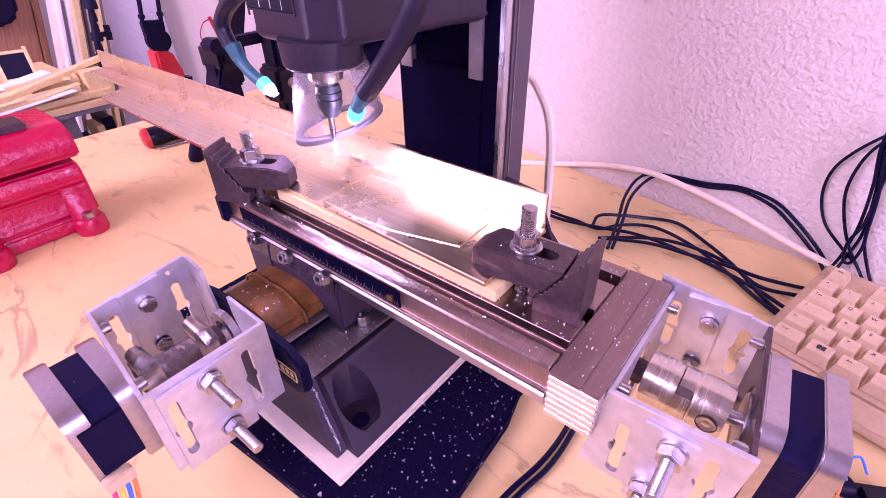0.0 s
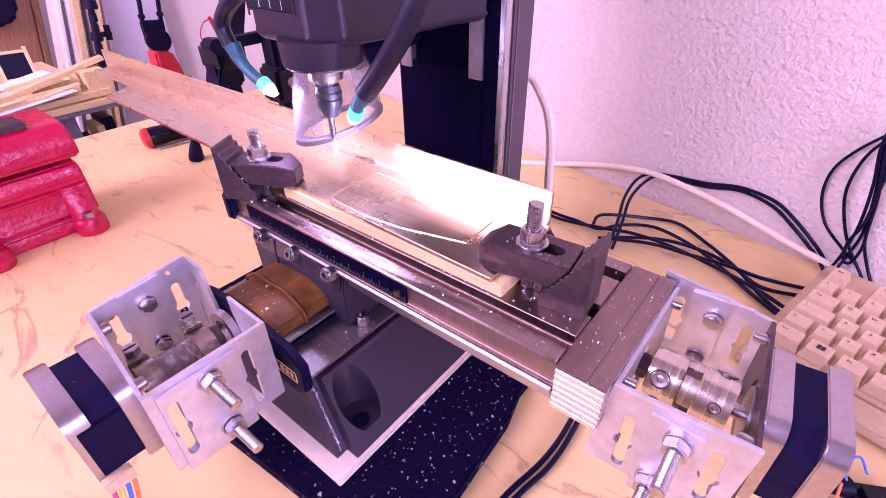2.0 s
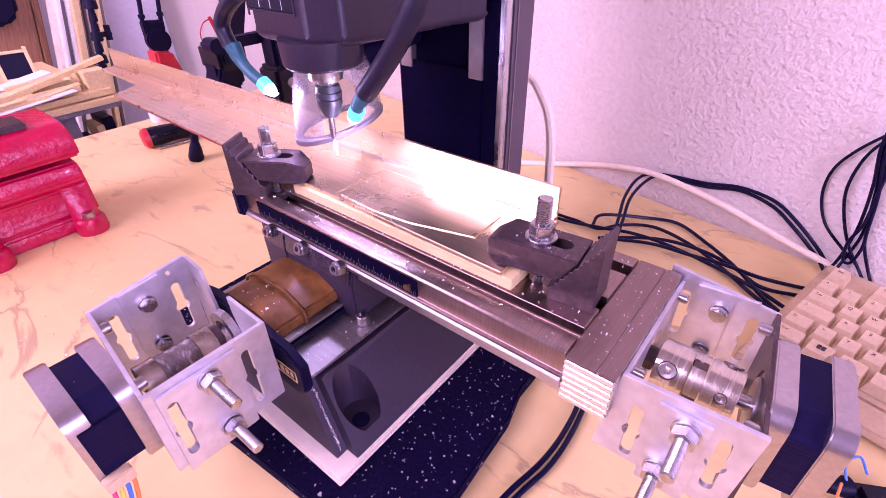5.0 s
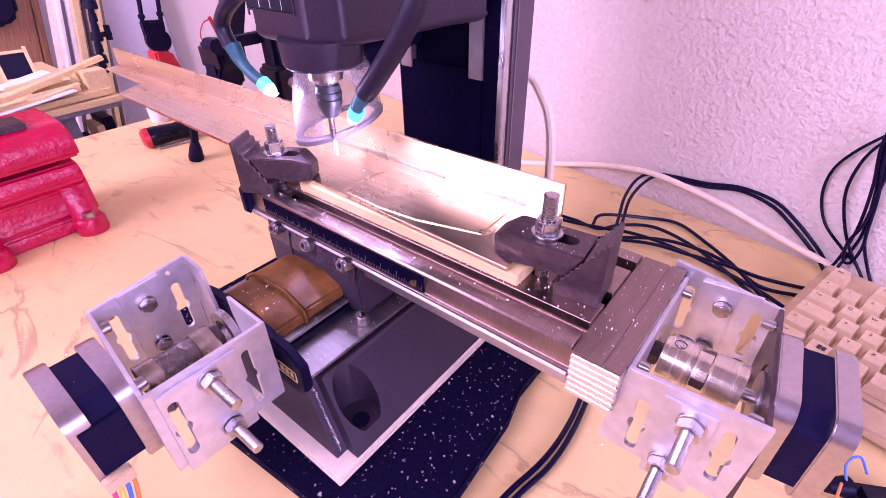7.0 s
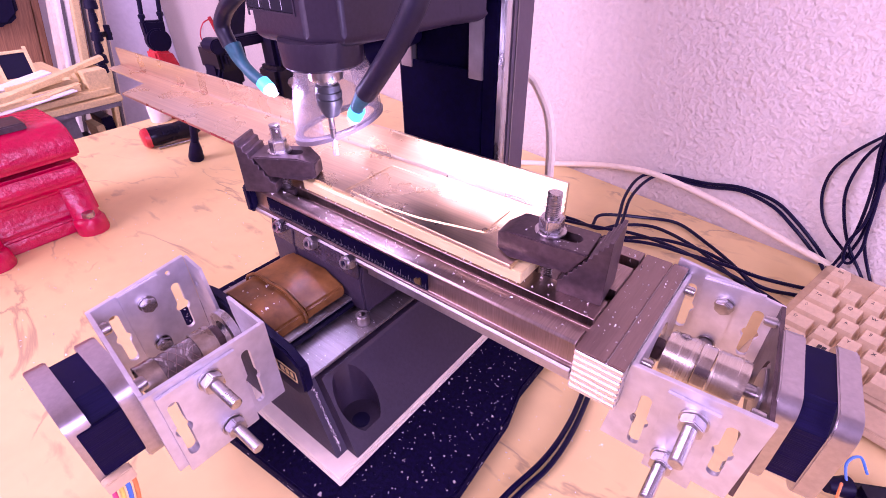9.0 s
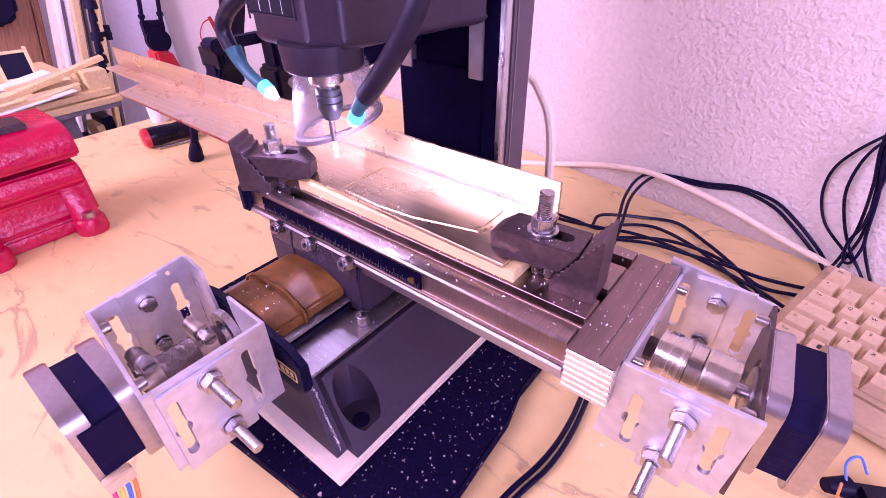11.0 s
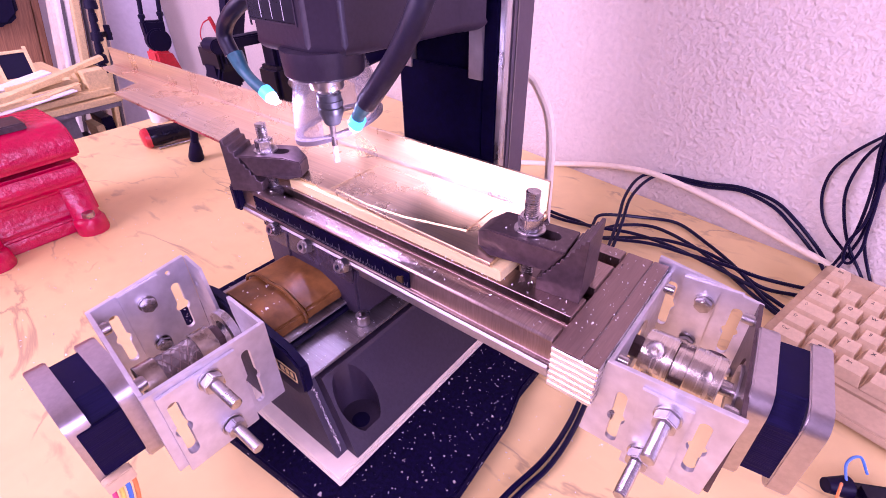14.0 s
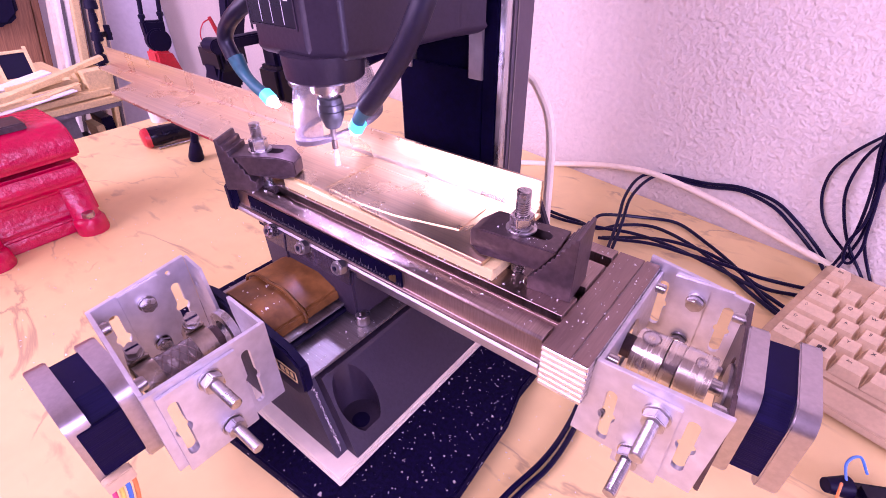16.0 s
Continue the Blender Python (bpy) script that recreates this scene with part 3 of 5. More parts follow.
def y_drive():
    """The motor, bracket and hose coupling that turn the cross slide's screw."""
    b = thing("motor_bracket", at(-40, -98, 44), "bare aluminium box bracket with keyhole slots around a hose coupling", "motor bracket", "motor brackets")
    near = part("side_plate", box(-10, -124.6, 44.5, -8, -74.6, 88, 0.2), "bracket", b)
    keyholes(near, ((-117, 65.3, 30), (-86, 65, 31)), "x", "z")
    over = part("doubler_plate", box(-8, -121, 42, -6.4, -90, 85.5, 0.2), "bracket", b)
    keyholes(over, ((-117, 65.3, 30),), "x", "z")
    far = part("side_plate", prism([(-118.5, 44), (-74.4, 44), (-74.4, 93.6), (-118.5, 88)], "x", -74, -72, 0.2), "bracket", b)
    keyholes(far, ((-110.5, 67.2, 28), (-82.5, 68, 28)), "x", "z")
    cut(far, cyl((-80, -83.3, 88.6), (-60, -83.3, 88.6), 1.3, seg=14))
    part("doubler_plate", prism([(-106, 46), (-88, 46), (-88, 91.2), (-106, 89.4)], "x", -72, -70.6, 0.2), "bracket", b)
    back = part("end_wall", prism([(-72, -118.5), (-72, -116.9), (-10, -122.9), (-10, -124.5)], "z", 44, 88, 0.2), "bracket", b)
    cut(back, cyl((-41, -130, 66), (-41, -110, 66), 13))
    flange = part("flange", prism([(-72, 44), (-72, 93.4), (-59, 91.5), (-58, 86), (-55, 70), (-55, 44)], "y", -74.4, -72.8, 0.2), "bracket", b, "turned-in flange of the bracket")
    cut(flange, cyl((-67.5, -80, 79), (-67.5, -60, 79), 1.6, seg=14))
    part("flange", prism([(-10, 44), (-10, 88), (-34, 89), (-33, 80), (-28, 62), (-28, 44)], "y", -76.2, -74.6, 0.2), "bracket", b, "turned-in flange of the bracket")
    part("packing_piece", box(-79.5, -112.5, 78, -74.2, -109.5, 82, 0.4), "brass", b)
    bolt("stud_bolt", (-6.4, -102.4, 80), (1, 0.0, 0), 19, b)
    bolt("stud_bolt", (-6.4, -101, 51), (1, 0, 0), 19, b)
    bolt("bolt", (-70.6, -96.7, 80.2), (1, 0, 0), 5, b, True)
    bolt("bolt", (-70.6, -97.5, 56), (1, 0, 0), 5, b, True)
    for x, z in ((-62, 84), (-20, 84), (-62, 48), (-20, 48)):
        y = -117.2 - (x + 72) * 0.097
        part("cap_screw", cyl((x, y, z), (x, y + 3.6, z), 2.8, bev=0.4), "bolt", b)
    part("bearing", lathe([(6.5, 0), (6.5, 3.4), (7.6, 3.8), (7.8, 3.2), (9.2, 3.2), (9.4, 3.8), (10.8, 3.5), (10.8, 0), (6.5, 0)], (-41, -79.5, 66), (0, 1, 0), 30), "bolt", b, "steel ball bearing")
    part("screw_nut", hexagon((-41, -86, 66), (-41, -81.6, 66), 11), "dark_metal", b)
    mo = stepper("stepper_motor", at(-41, -121.6, 66, 0, 0, 90), 24.6, "square stepping motor with black laminations and silver caps", "stepping motors")
    part("stator_wrap", box(-20.6, -143.9, 55, -19.3, -129.2, 79.5, 0.3), "lamination", mo, "black sheet wrapped on the stator's side")
    # coupling, turning about y
    c = thing("hose_coupling", at(-41, -102, 66), "braided hose coupling held by two worm-drive hose clamps", "shaft coupling")
    part("hose", cyl((0, -15, 0), (0, 17, 0), 6.6, seg=30), "smoky_hose", c, "smoky braided plastic hose", True)
    braid = []
    for k in range(6):
        for s in (1, -1):
            braid.append(tube([(6.75 * math.cos(s * (a * 0.55) + k * 1.047), -9 + a * 1.9, 6.75 * math.sin(s * (a * 0.55) + k * 1.047)) for a in range(0, 11)], 0.13, 5, 4))
    tagged(part("braid", join(*braid), "alu_darkened", c, local=True), kind="stuff")
    part("core", cyl((0, -19, 0), (0, 21, 0), 2.6), "dark_metal", c, local=True)
    for y, ph in ((-11.5, 0), (12.5, 14)):
        R = Matrix.Rotation(radians(ph), 4, "Y")
        band = lathe([(7.0, -4), (7.7, -4), (7.7, 4), (7.0, 4), (7.0, -4)], (0, y, 0), (0, 1, 0), 30)
        cl = part("hose_clamp", moved(band, R), "clamp_band", c, "stained hose clamp band", True)
        saddle = prism([(-6.5, 6.6), (6.5, 6.6), (5.5, 9.5), (-5.5, 9.5)], "y", y - 4.2, y + 4.2, 0.6)
        part("worm_housing", moved(join(saddle, cyl((-6.5, y, 10.4), (5.0, y, 10.4), 3.6, seg=24, bev=0.5)), R), "clamp_band", cl, local=True)
        neck = join(cyl((5.0, y, 10.4), (6.6, y, 10.4), 2.2), cyl((6.4, y, 10.4), (7.0, y, 10.4), 3.5), hexagon((7.0, y, 10.4), (11.4, y, 10.4), 5.8, 0.2))
        screw = part("worm_screw", moved(neck, R), "bolt", cl, local=True)
        # Black bar paints the shade of the screw slot.
        part("slot", moved(box(11.2, y - 2.6, 9.9, 11.5, y + 2.6, 10.9), R), "black", screw, local=True)
    return c


HOSE = y_drive()


def x_drive():
    """The spacer block, bracket, motor and jaw coupling at the table's end."""
    s = thing("spacer_block", at(109, 0, 78), "laminated aluminium spacer block with fine ridges", "spacer block")
    part("core", box(100.2, -34.6, 77, 118, 37, 97.2, 0.3), "alu_cast", s)
    for i in range(7):
        z = 77 + i * 2.9
        part("layer", box(100.1, -35.4, z, 118.2, 37.4, z + 2.5, 0.5), "alu", s)
    # Same metal as the layers, coloured darker for what the top reflects.
    part("top_strip", box(112, -35.2, 97.3, 118.2, 37.2, 98.2, 0.3), "alu_darkened", s)
    part("top_plate", box(100.1, -35.2, 97.3, 111.6, 37.2, 98, 0.3), "alu_darkened", s)
    b = thing("motor_bracket", at(140, 5, 57), "bare aluminium box bracket with keyhole slots around a jaw coupling", "motor bracket", "motor brackets")
    near = part("side_plate", prism([(114.2, 55.5), (118.6, 96.6), (162, 98.6), (159.5, 56)], "y", -29, -27, 0.2), "bracket", b)
    keyholes(near, ((126.4, 72, 27), (153, 77.5, 26)), "y", "z")
    part("doubler_plate", box(132, -30.4, 52, 148.5, -29, 93.5, 0.2), "bracket", b)
    far = part("side_plate", prism([(112.6, 57), (113.4, 100.8), (138, 97.4), (155.6, 94.6), (154, 57)], "y", 38, 40, 0.2), "bracket", b)
    keyholes(far, ((121.6, 78.3, 25), (148, 76.5, 25.5)), "y", "z")
    part("doubler_plate", prism([(125.5, 55), (125.2, 96.4), (148, 98), (147, 95.6), (139.6, 94.4), (139.6, 55)], "y", 36.5, 38, 0.2), "bracket", b)
    wall = part("end_wall", box(118.4, -27, 57, 120, 38, 95, 0.2), "bracket", b)
    cut(wall, cyl((110, 5, 77), (130, 5, 77), 12))
    # Aluminium like the rest; shade inside the bracket is put into this colour.
    wall = part("end_wall", prism([(160.2, -27), (161.8, -27), (155.4, 38), (153.8, 38)], "z", 57, 95.5, 0.2), "dark_metal", b)
    cut(wall, cyl((145, 5, 77), (170, 5, 77), 13))
    bolt("stud_bolt", (142, -30.4, 87), (0.0, -1, 0), 20, b)
    bolt("stud_bolt", (138.2, -30.4, 62), (0.0, -1, 0), 20, b)
    bolt("bolt", (135.6, 36.5, 87.4), (0, -1, 0), 5, b, True)
    bolt("bolt", (134.3, 36.5, 64), (0, -1, 0), 5, b, True)
    for y, z in ((30, 92), (-21, 92), (30, 62), (-21, 62)):
        part("cap_screw", cyl((120, y, z), (124, y, z), 2.1, bev=0.4), "bolt", b)
        xr = 160.2 - (y + 27) * 0.0985
        part("cap_screw", cyl((xr - 4.5, y, z), (xr, y, z), 2.1, bev=0.4), "bolt", b)
    mo = stepper("stepper_motor", at(158.2, 4.0, 77.0, 0, 0, 186), 22.6, "square stepping motor with black laminations and silver caps", "stepping motors")
    c = thing("jaw_coupling", at(138, 5, 77), "polished steel jaw coupling with clamping screws", "shaft coupling")
    r = 10.2
    for side in (-1, 1):
        hub = part("hub", cyl((side * 2.9, 0, 0), (side * 14.5, 0, 0), r, bev=0.5, seg=48), "polished", c, "polished coupling hub", True)
        for k in (0, 1):
            a = math.pi * k + (0 if side < 0 else math.pi / 2)
            jaw = prism([(r * q * math.cos(a + u), r * q * math.sin(a + u)) for q, u in ((0.45, -0.5), (0.985, -0.62), (0.985, -0.3), (0.985, 0), (0.985, 0.3), (0.985, 0.62), (0.45, 0.5))],
                        "x", -side * 2.4, side * 2.7, 0.2)
            part("jaw", jaw, "polished", hub, local=True)
    part("spider", cyl((-2.4, 0, 0), (2.4, 0, 0), r * 0.9, seg=40), "spider", c, "dark elastomer spider", True)
    # screws at angles counted from the top towards the front
    for side, deg, rr in ((1, 86, 2.9), (-1, 178, 2.9), (1, 185, 1.5), (-1, 245, 1.5)):
        a = radians(deg)
        n = Vector((0, -math.sin(a), math.cos(a)))
        p = Vector((side * 9.5, 0, 0)) + n * (r - 1.2)
        sc = part("clamp_screw", lathe([(rr * 0.5, -1), (rr * 0.5, 1.2), (rr, 1.4), (rr, -1)], p, n, 20), "bolt", c, "socket clamp screw", True)
        # Dark solids paint the shade of socket and counterbore.
        part("socket", cyl(p, p + n * 0.6, rr * 0.55, seg=6), "black", sc, local=True)
        part("counterbore_shade", lathe([(rr + 0.1, 1.0), (rr + 0.7, 1.35), (rr + 0.7, 0)], p, n, 22), "dark_metal", sc, local=True)
    part("screw_end", join(cyl((-22, 0, 0), (-14, 0, 0), 3.0), hexagon((-20.5, 0, 0), (-15.5, 0, 0), 9)), "dark_metal", c, "lead screw end with lock nut", True)
    part("shaft", cyl((14, 0, 0), (21, 0, 0), 2.5), "bolt", c, local=True)
    RIDERS["table"] += [s, b, mo]
    return c


JAW = x_drive()


def step_clamp(m, span, label, stud, teeth, slot, rear):
    """A slotted clamp bar on its toothed step block; local x points to the gripping tip."""
    t = thing("step_clamp", m, label, "clamp", "step clamps")
    w = 9.0
    prof = [(-rear + 8.5, 9.4), (-rear + 1.5, 20.5), (span * 0.3, 20.5), (span * 0.45, 16.4), (span * 0.45, 8.2), (span * 0.3, 8.0)]
    bar = part("clamp_bar", prism(prof, "y", -w, w, 0.6), "dark_metal", t, "blackened steel clamp bar", True)
    # pointed tip
    bm = bmesh.new()
    bm.from_mesh(bar.data)
    for v in bm.verts:
        if v.co.x > span * 0.0004:
            v.co.y *= 0.58
    bm.to_mesh(bar.data)
    bm.free()
    o = POSE[t]
    sl = moved(join(box(min(0, slot), -3.2, 0, max(0, slot), 3.2, 40)), Matrix.Identity(4))
    bmesh.ops.transform(sl, matrix=Matrix.Translation(o.translation * 1000) @ o.to_3x3().to_4x4(), verts=sl.verts)
    cut(bar, sl)
    end = cyl((slot, 0, 0), (slot, 0, 40), 3.2, seg=20)
    bmesh.ops.transform(end, matrix=Matrix.Translation(o.translation * 1000) @ o.to_3x3().to_4x4(), verts=end.verts)
    cut(bar, end)
    n, run, rise = teeth, 16.0 / teeth, 22.5 / teeth
    x0 = 5 - rear
    stair = [(x0 - 11.5, 0)]
    stair += [(x0 - 11.5, 29)]
    for i in range(n):
        x, z = x0 - 10.0 + i * run, 29 - i * rise
        stair += [(x, z), (x + run * 0.12, z - rise * 0.9)]
    stair += [(x0 + 6.6, 5.5), (x0 + 6.6, 0)]
    part("step_block", prism(stair, "y", -w * 1.04, w * 1.04, 0.15, 1), "dark_metal", t, "toothed step block", True)
    part("stud", threaded((0, 0, -6), (0, 0, stud), 2.95), "bolt", t, "threaded clamping stud", True, 0)
    wa = part("washer", cyl((0, 0, 20.6), (0, 0, 21.7), 6.3, bev=0.2), "bolt", t, local=True)
    part("nut", hexagon((0, 0, 21.7), (0, 0, 27.4), 9.0, 0.5), "bolt", t, "hexagon nut", True)
    part("slot_nut", box(-6, -5, -4, 6, 5, -0.5, 0.4), "dark_metal", t, local=True)
    RIDERS["table"].append(t)
    return t


step_clamp(at(-83, -22, 100, 0, 0, 30), 46, "blackened step clamp beside the plywood strip", 36, 7, 10, 13.5)
step_clamp(at(71.5, -5, 100, 0, 0, 186), 46, "blackened step clamp on the table's end", 38, 10, -10, 20)


def work():
    ply = thing("plywood_strip", at(0, 0, 100), "pale plywood backing strip below the aluminium angle", "wood strip")
    part("board", box(-72, -18.6, 100, 67.5, 24, 105.6, 0.3), "wood", ply)
    t = thing("aluminium_angle", at(0, 10, 106), "long brushed aluminium angle with a milled outline", "metal profile")
    plan = [(62.5, -19.2), (62.5, 29.9), (-418, 29.9), (-418, 18), (-333, 15), (-318, -10.8)]
    body = part("base_leg", prism(plan, "z", 105.8, 107.8, 0.2), "alu_plate", t, "flat leg of the angle")
    part("upright_leg", prism([(30, 105.8), (30, 124), (32, 124), (32, 105.8)], "x", -418, 61, 0.25), "alu_plate", t, "upright leg of the angle")
    part("inner_fillet", prism([(30, 107.8), (30, 109.2), (28.6, 107.8)], "x", -417.5, 60.5), "alu_plate", t)
    # milled contour, a cutter's width
    pts = [(-40.3, 20.5), (-39.5, -14.5), (-13.5, -16), (8.3, -14), (41, -5.5), (40.2, 19.5)]
    for k in range(len(pts)):
        u, v = Vector((*pts[k], 107.4)), Vector((*pts[(k + 1) % len(pts)], 107.4))
        m = Matrix.Translation((u + v) / 2) @ Matrix.Rotation(math.atan2(v.y - u.y, v.x - u.x), 4, "Z")
        h = (v - u).length / 2
        cut(body, moved(box(-h, -1.25, -0.1, h, 1.25, 1.5), m))
        cut(body, cyl(u - Vector((0, 0, 0.1)), u + Vector((0, 0, 1.5)), 1.25, seg=16))
    RIDERS["table"] += [ply, t]


work()


def head():
    h = thing("mill_head", at(CX, 4, 182), "dark grey milling head with a spindle nose and drill chuck", "milling head")
    outline = [(-78, -3), (-74, -9.5), (-37, -9.5), (-24, 0), (-17, 70), (-11, 87), (-70, 87)]
    part("housing", rounded_foot(outline, 178.2, 300, 6.0), "casting", h)
    part("nose", lathe([(0, 0), (17.0, 0), (18.2, 1.2), (18.8, 9), (18.8, 12), (0, 12)], (-45, 4, 169.2), (0, 0, 1), 48), "casting", h, "turned spindle nose")
    part("spindle", lathe([(0, 0), (4.6, 0), (4.6, 2.2), (7.6, 2.6), (8.0, 3.4), (8.0, 10), (0, 10)], (-45, 4, 160), (0, 0, 1), 32), "bolt", h, "bright steel spindle")
    part("chuck", lathe([(0, 0), (3.4, 0), (4.0, 0.7), (5.8, 5.4), (6.1, 6.2), (6.1, 8.4), (5.5, 8.7), (5.5, 9.2), (6.3, 9.5), (6.3, 11.8), (5.8, 12.2), (5.8, 14.8), (5.0, 15.6), (0, 15.6)], (-45, 4, 145), (0, 0, 1), 36), "chuck", h, "dark steel keyless chuck")
    cutter = part("milling_cutter", cyl((-46, 4, 133.5), (-46, 4, 146), 1.55, bev=0.1), "bolt", h, "bright steel milling cutter")
    flute = lambda a: tube([(-46 + 0.62 * math.cos(a + k * 0.55), 4 + 0.62 * math.sin(a + k * 0.55), 124.3 + k * 0.8) for k in range(12)], 0.85, 8, 3)
    # Lamp glare on the flutes is put into this pale colour.
    part("flutes", join(flute(0.4), flute(3.54)), "chip", cutter, "spiral flutes paled for lamp glare")
    pan = part("speed_panel", box(-75, -9.9, 192, -42, -9.4, 260, 0.4), "black_gloss", h, "black speed chart with white print")
    part("panel_lines", join(*[box(-66 + i * 8.0, -10.05, 193, -65.7 + i * 8.0, -9.95, 250) for i in range(3)]), "white_ink", pan)
    part("panel_frame", join(box(-75.6, -10.1, 191.2, -41.4, -9.5, 192), box(-42.2, -10.1, 192, -41.4, -9.5, 260), box(-75.6, -10.1, 189, -74.9, -9.5, 260)), "casting", pan)
    P = POSE[h].inverted()
    for i, txt in enumerate(("Messing", "20", "20", "20")):
        writing(txt, 2.0 if i == 0 else 3.4, P @ at((-70.6, -62, -54, -46.5)[i], -10.02, 203.5, 90), "white_ink", pan)
    # lights on bendable stalks
    for pts, sleeve, tip in (
        ([(-66, 24, 236), (-78, 6, 208), (-95, -4, 194), (-105, -5, 187), (-109, -6, 180), (-105.5, -6, 171.5)], [(-103.5, -6, 172), (-99, -6, 165), (-91, -6, 159.5), (-84, -5, 156)], [(-85, -5, 156.5), (-80.5, -5, 154), (-77, -4, 151.5)]),
        ([(10, 30, 245), (20, 8, 220), (17, 1, 202), (7, 0, 186), (-8, 0, 169), (-15, 0, 162)], [(-14, 0, 163), (-20, 0, 156.5), (-23, 1, 153)], [(-22, 1, 153.5), (-25, 1, 149.5), (-27, 2, 146.5)])):
        st = part("light_stalk", tube(pts, 3.9 if pts[0][0] < -50 else 4.6, 14), "hose", h, "dark sleeved flexible light stalk")
        part("sleeve", tube(sleeve, 4.1, 14, 6, lambda u: 4.3 - 1.3 * min(1.0, 2.2 * u)), "teal", st, "teal shrink sleeve")
        part("glow_ring", tube(tip[:2], 3.6, 14), "teal_glow", st, "sleeve end lit from within")
        e, w = Vector(tip[2]), Vector((-45, 5, 106)) - Vector(tip[2])
        w.normalize()
        part("led_chip", cyl(e + w * 0.1, e + w * 0.3, 1.5), "beam", st, "glowing emitter facing the cutter")
        part("led_lens", tube(tip[1:], 3.1, 14, 6, lambda u: 3.1 * math.sqrt(max(0.05, 1 - u * u))), "led", st, "glowing white light tip")
    RIDERS["head"].append(h)


head()


def guard():
    g = thing("chip_guard", at(-66, 30, 118), "scratched clear plastic chip funnel behind the chuck", "chip guard")
    o = Vector((-61.5, 21, 131.4))
    dome = [(22.6, 0.4), (23.4, 2), (23.2, 10), (22.0, 20), (19.8, 29), (16.5, 36), (12, 42)]

    def slanted(profile, arc):
        """A funnel whose lip is cut on the slant, higher towards the column."""
        bm = lathe(profile, o, (0, 0, 1), 60, arc)
        for w in bm.verts:
            d = w.co - o
            w.co.z += 0.3 * (0.77 * d.x + 0.63 * d.y) * max(0.0, 1 - d.z / 42)
        return bm

    part("shell", slanted(dome, (-10, 300)), "clear", g)
    part("inner_skin", slanted([(q - 1.2, z + 0.4) for q, z in dome[1:]], (-10, 300)), "clear", g)
    part("rim", slanted([(23.0, 0), (24.2, 0.3), (24.4, 2.6), (23.4, 3.4), (20.2, 3.2), (19.4, 2.0), (23.0, 0)], (0, 360)), "clear_rim", g, "scuffed lip")
    part("hose_neck", cyl((-66, 89, 168), (-64, 40, 164), 7, 8), "black", g)


guard()


def feet():
    b = thing("base_board", at(CX, 30, 10), "white fibreboard base of two layers under the machine", "board")
    part("lower_layer", box(-118, -79.5, 10, 28.6, 158, 12.4, 0.4), "white_board", b)
    part("upper_layer", box(-117, -78.8, 12.5, 28, 157, 14.9, 0.4), "white_board", b)
    out = [(-150, 150), (-150, -70), (-140, -90), (-60, -98), (28, -91), (62, -76), (72, -50), (69, 0), (64, 20), (64, 150)]
    m = solo("rubber_mat", prism(out, "z", 0, 9.8, 1.0), "rubber_mat", "black rubber granulate mat with pale flecks", "mat")


feet()

# ---- on and behind the workbench ----
def vise():
    v = thing("bench_vise", at(-352, -120, 0), "glossy red cast bench vise bolted to the worktop", "vise")
    up = [(-400, 62), (-336, 62), (-333, 65), (-332, 70), (-334, 80), (-340, 87), (-350, 90), (-362, 91), (-400, 91)]
    part("moving_jaw", prism(up, "y", -260, -37, 2.5, 3), "red", v, "red enamelled moving jaw")
    low = [(-410, 10), (-339, 10), (-337, 14), (-341, 20), (-341, 37), (-335, 40), (-331, 45), (-331, 52), (-335, 59), (-410, 60)]
    part("body", prism(low, "y", -260, -42, 2.0, 3), "red", v, "red enamelled cast body")
    part("end_web", prism([(-400, 10), (-336, 10), (-336, 44), (-345, 58), (-400, 58)], "y", -52, -40.5, 3, 3), "red", v)
    part("foot_rail", prism([(-345, 0), (-334, 0), (-333, 5), (-336, 12), (-345, 14)], "y", -250, -60, 1.5), "red", v)
    for y in (-54, -124):
        f = part("foot", lathe([(0, 0), (12.2, 0), (12.8, 2), (12.2, 12), (10.5, 14.6), (0, 15)], (-327, y, 0), (0, 0, 1), 32), "red", v)
        bm = bmesh.new()
        ring = [(-330 + 10 * math.cos(a), y + 10.5 * math.sin(a)) for a in [math.pi * k / 10 for k in range(20)]]
        for q in [(a, b, z) for a, b in ring for z in (0, 11)] + [(-340, y + s, z) for s in (-8, 11) for z in (0, 34, 43)]:
            bm.verts.new(q)
        bmesh.ops.convex_hull(bm, input=bm.verts)
        bmesh.ops.delete(bm, geom=[q for q in bm.verts if not q.link_faces], context="VERTS")
        bevel(bm, 2.2, 3, 25)
        part("web", bm, "red", f, smooth=60)
        part("bolt", hexagon((-322.5, y, 14.5), (-322.5, y, 19.5), 8.6), "bolt", f, "bright hexagon bolt")
    part("jaw_plate", box(-376, -230, 89, -348, -60, 95, 1), "dark_metal", v, "worn steel jaw plate")


vise()


